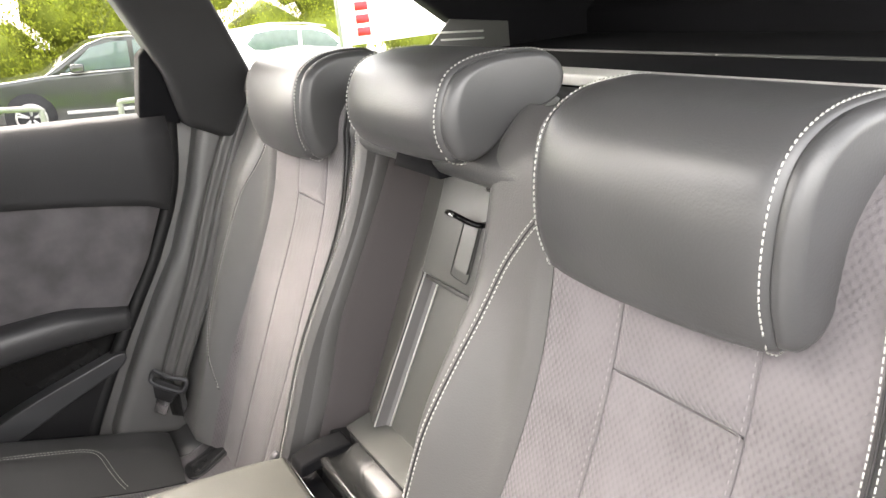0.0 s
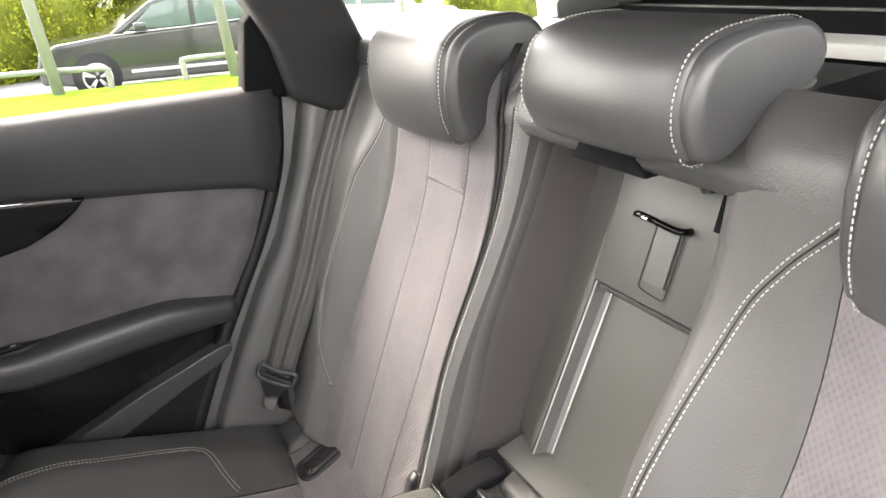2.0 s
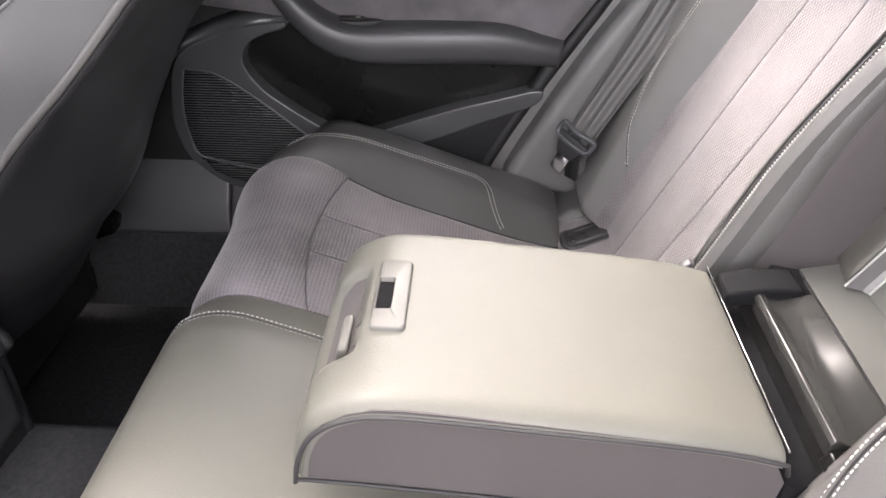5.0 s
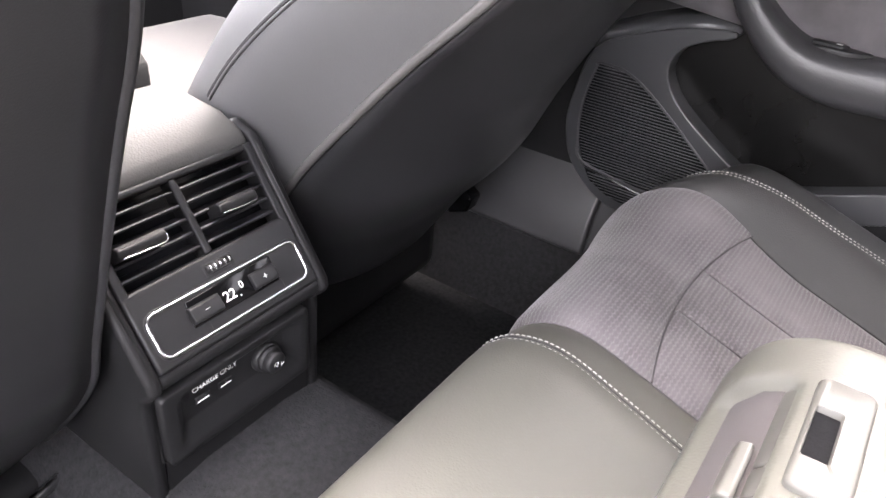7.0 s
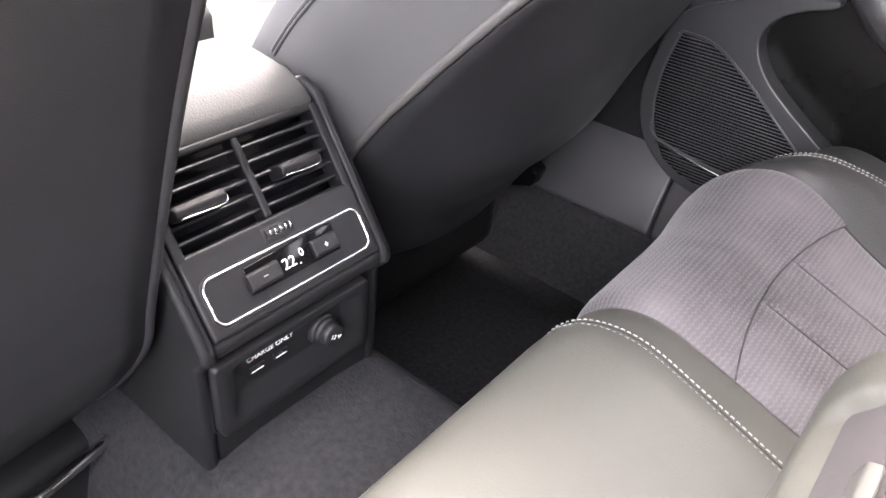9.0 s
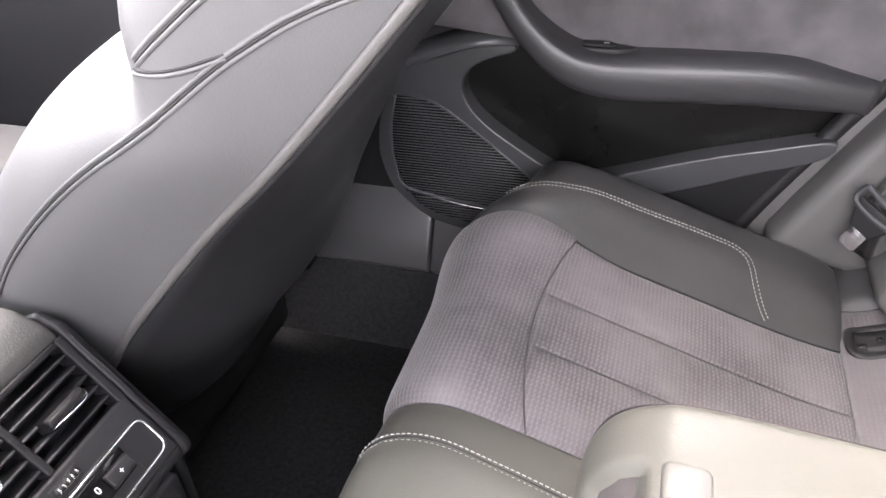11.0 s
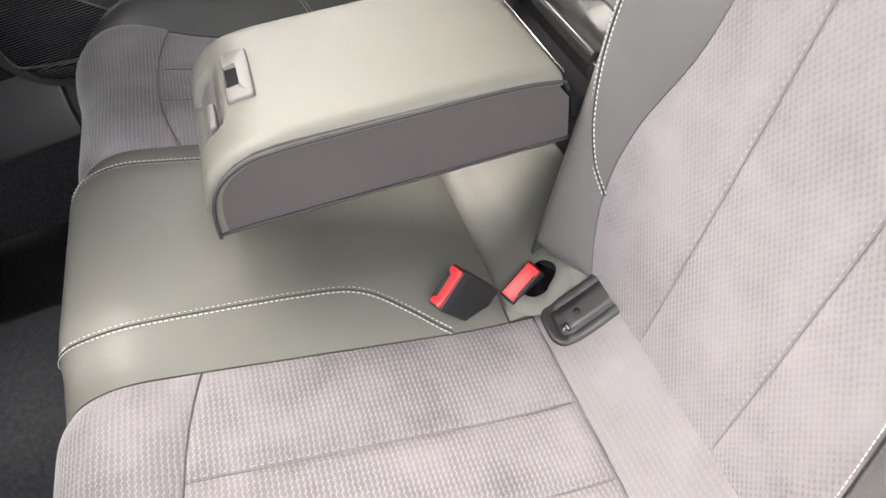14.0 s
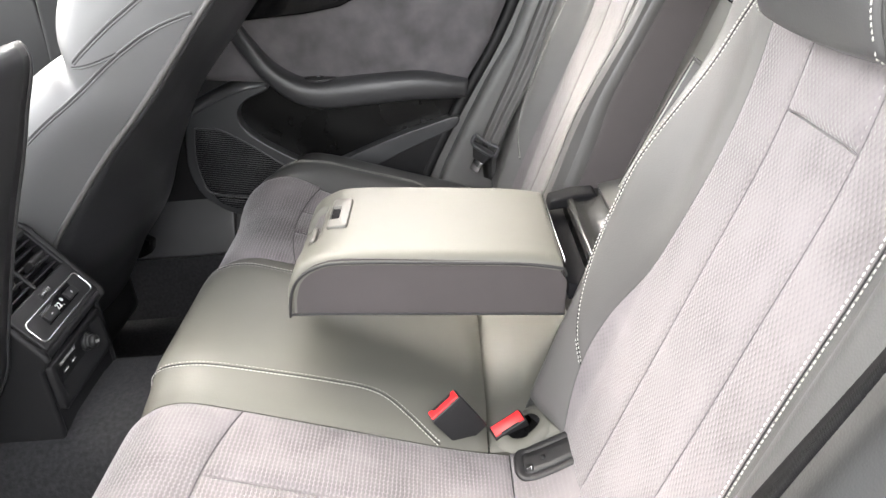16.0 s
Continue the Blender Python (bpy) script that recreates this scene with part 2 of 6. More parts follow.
# ---------------------------------------------------------------- mesh helpers
def mesh_object(name, bm, material, parent=None, label="", smooth=True):
    data = bpy.data.meshes.new(name)
    bm.normal_update()
    bm.to_mesh(data)
    bm.free()
    data.materials.append(material)
    if smooth:
        for f in data.polygons:
            f.use_smooth = True
    ob = new(name, data)
    if parent is not None:
        ob.parent = parent
    if label:
        ob["label"] = label
    return ob


def part(name, bm, material, parent, label="", smooth=True):
    return mesh_object(name, bm, material, parent, label, smooth)


def thing(name, label, category, at=(0, 0, 0), group="", kind=""):
    ob = new(name)
    ob.empty_display_size = 0.02
    tagged(ob, label, category, group, kind)
    return ob


def sharp(ob, degrees=35):
    """Smooth shading that keeps edges sharper than this."""
    ob.data.set_sharp_from_angle(angle=radians(degrees))
    return ob


def rounded(bm, radius, segments=2, angle=30):
    edges = [e for e in bm.edges if len(e.link_faces) == 2 and e.calc_face_angle(0) > radians(angle)]
    if radius > 0 and edges:
        bmesh.ops.bevel(bm, geom=edges, offset=radius, segments=segments, affect="EDGES", profile=0.6, clamp_overlap=True)
    return bm


def box(lo, hi, radius=0.0, segments=2, turn=None):
    bm = bmesh.new()
    bmesh.ops.create_cube(bm, size=1)
    for v in bm.verts:
        v.co = Vector([l + (h - l) * (c + 0.5) for l, h, c in zip(lo, hi, v.co)])
    rounded(bm, radius, segments)
    if turn is not None:
        mid = Vector([(l + h) / 2 for l, h in zip(lo, hi)])
        bmesh.ops.transform(bm, matrix=Matrix.Translation(mid) @ turn @ Matrix.Translation(-mid), verts=bm.verts)
    return bm


def prism(points, axis, lo, hi, radius=0.0, segments=2, angle=30):
    """A solid from an outline in the plane across axis (x: y,z; y: x,z; z: x,y), from lo to hi along it."""
    bm = bmesh.new()
    n = "xyz".index(axis)

    def place(p, w):
        c = list(p)
        c.insert(n, w)
        return bm.verts.new(c)

    a = [place(p, lo) for p in points]
    b = [place(p, hi) for p in points]
    bm.faces.new(a)
    bm.faces.new(b[::-1])
    for i in range(len(a)):
        j = (i + 1) % len(a)
        bm.faces.new((a[j], a[i], b[i], b[j]))
    bmesh.ops.recalc_face_normals(bm, faces=bm.faces)
    return rounded(bm, radius, segments, angle)


def smooth_line(points, count):
    """Points spread evenly along a smooth curve through the given ones."""
    pts = [Vector(p) for p in points]
    out = []
    for i in range(len(pts) - 1):
        p0, p1, p2, p3 = pts[max(i - 1, 0)], pts[i], pts[i + 1], pts[min(i + 2, len(pts) - 1)]
        for k in range(12):
            t = k / 12
            out.append(0.5 * ((2 * p1) + (p2 - p0) * t + (2 * p0 - 5 * p1 + 4 * p2 - p3) * t * t + (3 * p1 - p0 - 3 * p2 + p3) * t ** 3))
    out.append(pts[-1])
    d = np.concatenate([[0], np.cumsum([(b - a).length for a, b in zip(out, out[1:])])])
    arr = np.array([tuple(p) for p in out])
    return [Vector([np.interp(s, d, arr[:, c]) for c in range(arr.shape[1])]) for s in np.linspace(0, d[-1], count)]


def tube(points, radius, sides=8, caps=True, flat=1.0):
    """A round bar along a line of points; flat < 1 squashes it."""
    bm = bmesh.new()
    pts = [Vector(p) for p in points]
    rings = []
    side = None
    for i, p in enumerate(pts):
        way = (pts[min(i + 1, len(pts) - 1)] - pts[max(i - 1, 0)]).normalized()
        if side is None:
            side = way.orthogonal().normalized()
        side = (side - way * side.dot(way)).normalized()
        other = way.cross(side)
        r = radius(i / (len(pts) - 1)) if callable(radius) else radius
        rings.append([bm.verts.new(p + (side * math.cos(a) + other * math.sin(a) * flat) * r)
                      for a in np.linspace(0, 2 * math.pi, sides, endpoint=False)])
    for a, b in zip(rings, rings[1:]):
        for i in range(sides):
            j = (i + 1) % sides
            bm.faces.new((a[i], a[j], b[j], b[i]))
    if caps:
        bm.faces.new(rings[0][::-1])
        bm.faces.new(rings[-1])
    bmesh.ops.recalc_face_normals(bm, faces=bm.faces)
    return bm


def band(points, normals, width, thick=0.0015):
    """A flat strap along points, lying across the given normals, with a metre grid."""
    bm = bmesh.new()
    uv = bm.loops.layers.uv.new("UVMap")
    pts = [Vector(p) for p in points]
    rows, run = [], 0.0
    for i, p in enumerate(pts):
        way = (pts[min(i + 1, len(pts) - 1)] - pts[max(i - 1, 0)]).normalized()
        n = Vector(normals[i] if isinstance(normals, list) else normals).normalized()
        across = way.cross(n).normalized()
        n = across.cross(way)
        if i:
            run += (p - pts[i - 1]).length
        w = width(i / (len(pts) - 1)) if callable(width) else width
        rows.append(([bm.verts.new(p + across * w * k + n * thick * h) for k, h in ((-0.5, 0), (0.5, 0), (0.5, -1), (-0.5, -1))], run, w))
    for (a, ra, wa), (b, rb, wb) in zip(rows, rows[1:]):
        for i in range(4):
            j = (i + 1) % 4
            f = bm.faces.new((a[i], a[j], b[j], b[i]))
            for loop, (w, r) in zip(f.loops, ((-wa / 2 if i in (0, 3) else wa / 2, ra), (wa / 2 if i in (0, 1) else -wa / 2, ra), (wb / 2 if i in (0, 1) else -wb / 2, rb), (-wb / 2 if i in (0, 3) else wb / 2, rb))):
                loop[uv].uv = (w, r)
    bm.faces.new(rows[0][0][::-1])
    bm.faces.new(rows[-1][0])
    bmesh.ops.recalc_face_normals(bm, faces=bm.faces)
    return bm


def patch(base, lo, hi, v0, v1, nu, nv, puff=0.006, edge=0.010, skirt=0.02, sides=(1, 1, 1, 1), wobble=0.0):
    """An upholstered panel on a base surface: base(y, v) gives place and normal. It swells by puff and dips at its seams.
    sides: which borders dip (low y, high y, low v, high v)."""
    bm = bmesh.new()
    uv = bm.loops.layers.uv.new("UVMap")
    as_fn = lambda q: q if callable(q) else (lambda _: q)
    lo, hi, v0, v1 = as_fn(lo), as_fn(hi), as_fn(v0), as_fn(v1)
    grid, under = [], []

    def spread(n):
        w = np.linspace(0, 1, n)
        return w + 0.10 * np.sin(2 * math.pi * w) / math.pi * -0.8

    for wv in spread(nv):
        row, low = [], []
        ylo, yhi = lo(wv), hi(wv)
        for wu in spread(nu):
            y = ylo + (yhi - ylo) * wu
            a, b = v0(y), v1(y)
            v = a + (b - a) * wv
            p, n = base(y, v)
            dip = 0.0
            for on, d in zip(sides, (abs(y - ylo), abs(yhi - y), abs(v - a), abs(b - v))):
                if on:
                    dip = max(dip, math.exp(-(d / edge) ** 1.3))
            off = puff * (1 - dip)
            if wobble:
                off += wobble * noise.noise(Vector((y * 13, v * 13, 3.1)))
            vert = bm.verts.new(p + n * off)
            row.append((vert, (y, v)))
            low.append(p - n * skirt)
        grid.append(row)
        under.append(low)
    for i in range(nv - 1):
        for j in range(nu - 1):
            q = (grid[i][j], grid[i][j + 1], grid[i + 1][j + 1], grid[i + 1][j])
            f = bm.faces.new([k[0] for k in q])
            for loop, k in zip(f.loops, q):
                loop[uv].uv = k[1]
    ring = [(0, j) for j in range(nu)] + [(i, nu - 1) for i in range(1, nv)] + [(nv - 1, j) for j in range(nu - 2, -1, -1)] + [(i, 0) for i in range(nv - 2, 0, -1)]
    down = [bm.verts.new(under[i][j]) for i, j in ring]
    for k in range(len(ring)):
        m = (k + 1) % len(ring)
        bm.faces.new((grid[ring[m][0]][ring[m][1]][0], grid[ring[k][0]][ring[k][1]][0], down[k], down[m]))
        bm.edges.get((grid[ring[m][0]][ring[m][1]][0], grid[ring[k][0]][ring[k][1]][0])).smooth = False
    return bm


def stitches(samples, dash=0.0036, gap=0.0017, width=0.0010, height=0.0007, shift=0.0, bm=None):
    """Thread dashes along (place, normal) samples; shift moves the row sideways on the surface."""
    bm = bm or bmesh.new()
    P = [Vector(p) for p, _ in samples]
    N = [Vector(n) for _, n in samples]
    if shift:
        moved = []
        for i, p in enumerate(P):
            way = (P[min(i + 1, len(P) - 1)] - P[max(i - 1, 0)]).normalized()
            moved.append(p + way.cross(N[i]).normalized() * shift)
        P = moved
    d = np.concatenate([[0], np.cumsum([(b - a).length for a, b in zip(P, P[1:])])])
    pa, na = np.array([tuple(p) for p in P]), np.array([tuple(n) for n in N])

    def at(s):
        return (Vector([np.interp(s, d, pa[:, c]) for c in range(3)]), Vector([np.interp(s, d, na[:, c]) for c in range(3)]).normalized())

    s = 0.0
    while s + dash < d[-1]:
        (p, n), (q, _) = at(s), at(s + dash)
        way = (q - p)
        across = way.cross(n).normalized() * width * 0.5
        mid = (p + q) * 0.5
        vs = [bm.verts.new(c) for c in (p - across - n * 0.0004, p + across - n * 0.0004, q + across - n * 0.0004, q - across - n * 0.0004,
                                        p + way * 0.2 + n * height, q - way * 0.2 + n * height)]
        for f in ((0, 1, 4), (2, 3, 5), (1, 2, 5, 4), (3, 0, 4, 5)):
            bm.faces.new([vs[i] for i in f])
        s += dash + gap
    return bm


def groove(samples, radius=0.0009):
    """A thin dark seam line along (place, normal) samples."""
    return tube([Vector(p) - Vector(n) * 0.0005 for p, n in samples], radius, 6)


def smooth_step(x, a, b):
    t = min(1.0, max(0.0, (x - a) / (b - a)))
    return t * t * (3 - 2 * t)


def hermite(xs, ys):
    """A smooth function through the points."""
    xs, ys = np.array(xs, float), np.array(ys, float)
    slope = np.gradient(ys, xs)

    def f(x):
        if x <= xs[0]:
            return float(ys[0] + slope[0] * (x - xs[0]))
        if x >= xs[-1]:
            return float(ys[-1] + slope[-1] * (x - xs[-1]))
        i = int(np.searchsorted(xs, x, side="right") - 1)
        h = xs[i + 1] - xs[i]
        t = (x - xs[i]) / h
        return float((2 * t ** 3 - 3 * t * t + 1) * ys[i] + (t ** 3 - 2 * t * t + t) * h * slope[i]
                     + (-2 * t ** 3 + 3 * t * t) * ys[i + 1] + (t ** 3 - t * t) * h * slope[i + 1])
    return f


# ---------------------------------------------------------------- rear bench: cushion
CUSHION = smooth_line([(-0.43, 0.04), (-0.468, 0.15), (-0.497, 0.26), (-0.505, 0.31), (-0.498, 0.345), (-0.472, 0.372),
                       (-0.43, 0.381), (-0.375, 0.367), (-0.25, 0.325), (-0.12, 0.281), (-0.055, 0.264), (-0.02, 0.258)], 90)
CUSHION_S = np.concatenate([[0], np.cumsum([(b - a).length for a, b in zip(CUSHION, CUSHION[1:])])])
CUSHION_X = np.array([p.x for p in CUSHION])
CUSHION_Z = np.array([p.y for p in CUSHION])
CREST = int(np.argmin(CUSHION_X))


def run_of(x):
    """How far along the cushion's profile its top side is at this x."""
    return float(np.interp(x, CUSHION_X[CREST:], CUSHION_S[CREST:]))


def cushion_lift(y, s):
    a = abs(y)
    back = smooth_step(s, run_of(-0.10), run_of(-0.02))
    front = smooth_step(s, CUSHION_S[CREST] - 0.05, CUSHION_S[CREST] + 0.06)
    rise = smooth_step(s, CUSHION_S[CREST] + 0.02, CUSHION_S[CREST] + 0.22)
    pull = 1 - smooth_step(s, CUSHION_S[CREST] - 0.10, CUSHION_S[CREST] + 0.03)
    side_up = 0.030 * smooth_step(a, 0.49, 0.575) - 0.05 * smooth_step(a, 0.63, 0.70)
    bump = 0.024 * math.exp(-((a - 0.50) / 0.080) ** 2) * smooth_step(s, CUSHION_S[CREST] - 0.05, CUSHION_S[CREST] + 0.03) * (1 - smooth_step(s, CUSHION_S[CREST] + 0.09, CUSHION_S[CREST] + 0.28))
    mid_up = 0.016 * (1 - smooth_step(a, 0.10, 0.19))
    return bump + (side_up * rise + mid_up * (0.10 + 0.90 * front)) * (1 - 0.4 * back) - 0.030 * (1 - smooth_step(a, 0.13, 0.20)) * (1 - smooth_step(s, CUSHION_S[CREST] + 0.0, CUSHION_S[CREST] + 0.09)) - 0.085 * smooth_step(a, 0.38, 0.68) * pull - 0.018 * smooth_step(a, 0.47, 0.62) * (1 - smooth_step(s, CUSHION_S[CREST], CUSHION_S[CREST] + 0.16))


def cushion(y, s):
    x, z = float(np.interp(s, CUSHION_S, CUSHION_X)), float(np.interp(s, CUSHION_S, CUSHION_Z))
    e = 0.004
    tx = float(np.interp(s + e, CUSHION_S, CUSHION_X) - np.interp(s - e, CUSHION_S, CUSHION_X))
    tz = float(np.interp(s + e, CUSHION_S, CUSHION_Z) - np.interp(s - e, CUSHION_S, CUSHION_Z))
    n = Vector((-tz, 0, tx)).normalized()
    x += 0.050 * smooth_step(abs(y), 0.40, 0.66) * (1 - smooth_step(s, CUSHION_S[CREST], CUSHION_S[CREST] + 0.22))
    return Vector((x, y, z)) + n * cushion_lift(y, s), n


def on_cushion(points, lift=0.004, count=90):
    """Samples on the cushion's leather along points (x, y)."""
    out = []
    for p in smooth_line(points, count):
        q, n = cushion(p.y, run_of(p.x) if p.x > -0.5 else CUSHION_S[CREST] - (-0.5 - p.x))
        out.append((q + n * lift, n))
    return out


bench = thing("rear_seat_cushion", "grey leather rear bench cushion with structured cloth seat panels", "seat cushion")
cross = lambda y: run_of(-0.381 + 0.021 * ((abs(y) - 0.345) / 0.15) ** 2)
REAR = run_of(-0.032)
for side in (-1, 1):
    w = lambda a, b: (side * a, side * b) if side > 0 else (side * b, side * a)
    part("front_panel", patch(cushion, *w(0.190, 0.500), 0.0, cross, 44, 50, 0.007, 0.012), CLOTH_SEAT, bench, "light grey structured cloth")
    for a, b in ((0.190, 0.302), (0.302, 0.387), (0.387, 0.490)):
        part("seat_panel", patch(cushion, *w(a, b), cross, REAR, 24, 50, 0.0045, 0.006), CLOTH_SEAT, bench, "light grey structured cloth")
    part("side_bolster", patch(cushion, *w(0.494, 0.690), 0.0, run_of(-0.028), 36, 60, 0.007, 0.010), LEATHER_DARK, bench, "dark grey leather")
    bm = stitches(on_cushion([(-0.470, side * 0.548), (-0.414, side * 0.557), (-0.335, side * 0.574), (-0.21, side * 0.582), (-0.165, side * 0.575), (-0.14, side * 0.53), (-0.121, side * 0.494)], 0.008), shift=0.0036)
    stitches(on_cushion([(-0.470, side * 0.548), (-0.414, side * 0.557), (-0.335, side * 0.574), (-0.21, side * 0.582), (-0.165, side * 0.575), (-0.14, side * 0.53), (-0.121, side * 0.494)], 0.008), shift=-0.0036, bm=bm)
    tagged(part("stitching", bm, THREAD, bench, "white double stitching"), kind="stuff")
    line = [(-0.52, side * 0.085), (-0.49, side * 0.118), (-0.444, side * 0.132), (-0.375, side * 0.130), (-0.266, side * 0.124), (-0.205, side * 0.127), (-0.16, side * 0.155), (-0.121, side * 0.192)]
    bm = stitches(on_cushion(line, 0.0075), shift=0.0036)
    stitches(on_cushion(line, 0.0075), shift=-0.0036, bm=bm)
    part("seam_line", groove(on_cushion(line, 0.0075)), PIPING, bench)
    tagged(part("stitching", bm, THREAD, bench, "white double stitching"), kind="stuff")
for side in (-1, 1):
    for a in (0.302, 0.387):
        row = [(-0.372, side * a), (-0.20, side * a), (-0.036, side * a)]
        part("seam_line", groove(on_cushion(row, 0.0013), 0.0006), SEAM_CLOTH if side < 0 else SEAM, bench)
        tagged(part("seam_stitching", stitches(on_cushion(row, 0.0028), dash=0.0030, gap=0.0048, width=0.0010, height=0.0005, shift=-0.0022), SEAM_THREAD, bench, "pale thread along the cloth seam"), kind="stuff")
    part("seam_line", groove([(q + n * 0.0016, n) for q, n in (cushion(side * y, cross(y)) for y in np.linspace(0.190, 0.495, 40))], 0.0008), SEAM, bench)
part("centre_panel", patch(cushion, -0.188, 0.188, 0.0, run_of(-0.058), 60, 70, 0.007, 0.012), LEATHER, bench, "smooth grey leather")


# strip of cushion under the seatback
def rear_strip(y, v):
    x = v
    z = 0.262 + 0.9 * max(0.0, x + 0.01) ** 1.25
    n = Vector((-0.35 if x > 0 else 0, 0, 1)).normalized()
    return Vector((x, y, z)), n


for side in (-1, 1):
    w = lambda a, b: (side * a, side * b) if side > 0 else (side * b, side * a)
    part("rear_strip", patch(rear_strip, *w(0.190, 0.57), -0.030, 0.10, 40, 14, 0.006, 0.008), CLOTH_STRIP, bench, "light grey structured cloth")
    part("rear_corner", patch(rear_strip, *w(0.572, 0.70), -0.026, 0.12, 16, 14, 0.012, 0.012), LEATHER_DARK, bench, "dark grey leather")
part("rear_centre", patch(rear_strip, -0.186, 0.186, -0.056, 0.10, 40, 14, 0.010, 0.012), LEATHER, bench, "smooth grey leather")
part("cushion_base", box((-0.44, -0.68, 0.03), (0.08, 0.68, 0.235), 0.02), PLASTIC_BLACK, bench)

# ---------------------------------------------------------------- rear seatbacks
back_x = hermite([0.20, 0.27, 0.31, 0.404, 0.57, 0.734, 0.82, 0.87, 0.92], [0.012, 0.035, 0.051, 0.088, 0.153, 0.214, 0.234, 0.246, 0.272])


def back_lift(y, z):
    a = abs(y)
    outer = smooth_step(a, 0.495, 0.55) * (1 - smooth_step(z, 0.70, 0.85))
    inner = (1 - smooth_step(a, 0.125, 0.20)) if y < 0 else (1 - smooth_step(a, 0.155, 0.225))
    inner *= 1 - (smooth_step(z, 0.60, 0.80) if y < 0 else smooth_step(z, 0.54, 0.87))
    return 0.036 * outer + (0.038 if y < 0 else 0.043) * inner


def seatback(y, z):
    e = 0.004
    dx = (back_x(z + e) - back_x(z - e)) / (2 * e)
    n = Vector((-1, 0, dx)).normalized()
    roll = 0.035 * max(0.0, (z - 0.86) / 0.06) ** 2
    return Vector((back_x(z) + roll, y, z)) + n * back_lift(y, z), n


def on_back(points, lift=0.006, count=110):
    out = []
    for p in smooth_line(points, count):
        q, n = seatback(p.x, p.y)
        out.append((q + n * lift, n))
    return out


inner_near = hermite([0.28, 0.33, 0.40, 0.45, 0.553, 0.66, 0.74, 0.80, 0.86], [0.190, 0.176, 0.169, 0.174, 0.204, 0.218, 0.219, 0.217, 0.215])
inner_far = hermite([0.28, 0.45, 0.60, 0.74, 0.86], [0.163, 0.163, 0.165, 0.171, 0.176])
outer_near = hermite([0.28, 0.34, 0.396, 0.45, 0.504, 0.60, 0.70, 0.80, 0.86], [0.522, 0.510, 0.498, 0.489, 0.483, 0.482, 0.482, 0.480, 0.472])
outer_far = hermite([0.28, 0.38, 0.49, 0.60, 0.726, 0.80, 0.86], [0.521, 0.519, 0.512, 0.499, 0.478, 0.472, 0.465])
seams_near = (hermite([0.28, 0.5, 0.86], [0.285, 0.292, 0.300]), hermite([0.28, 0.5, 0.86], [0.408, 0.411, 0.412]))
seams_far = (hermite([0.28, 0.38, 0.47, 0.60, 0.69, 0.75, 0.86], [0.322, 0.313, 0.298, 0.281, 0.274, 0.266, 0.262]), hermite([0.28, 0.43, 0.60, 0.74, 0.86], [0.430, 0.413, 0.389, 0.369, 0.365]))
Z0, Z1 = 0.285, 0.905
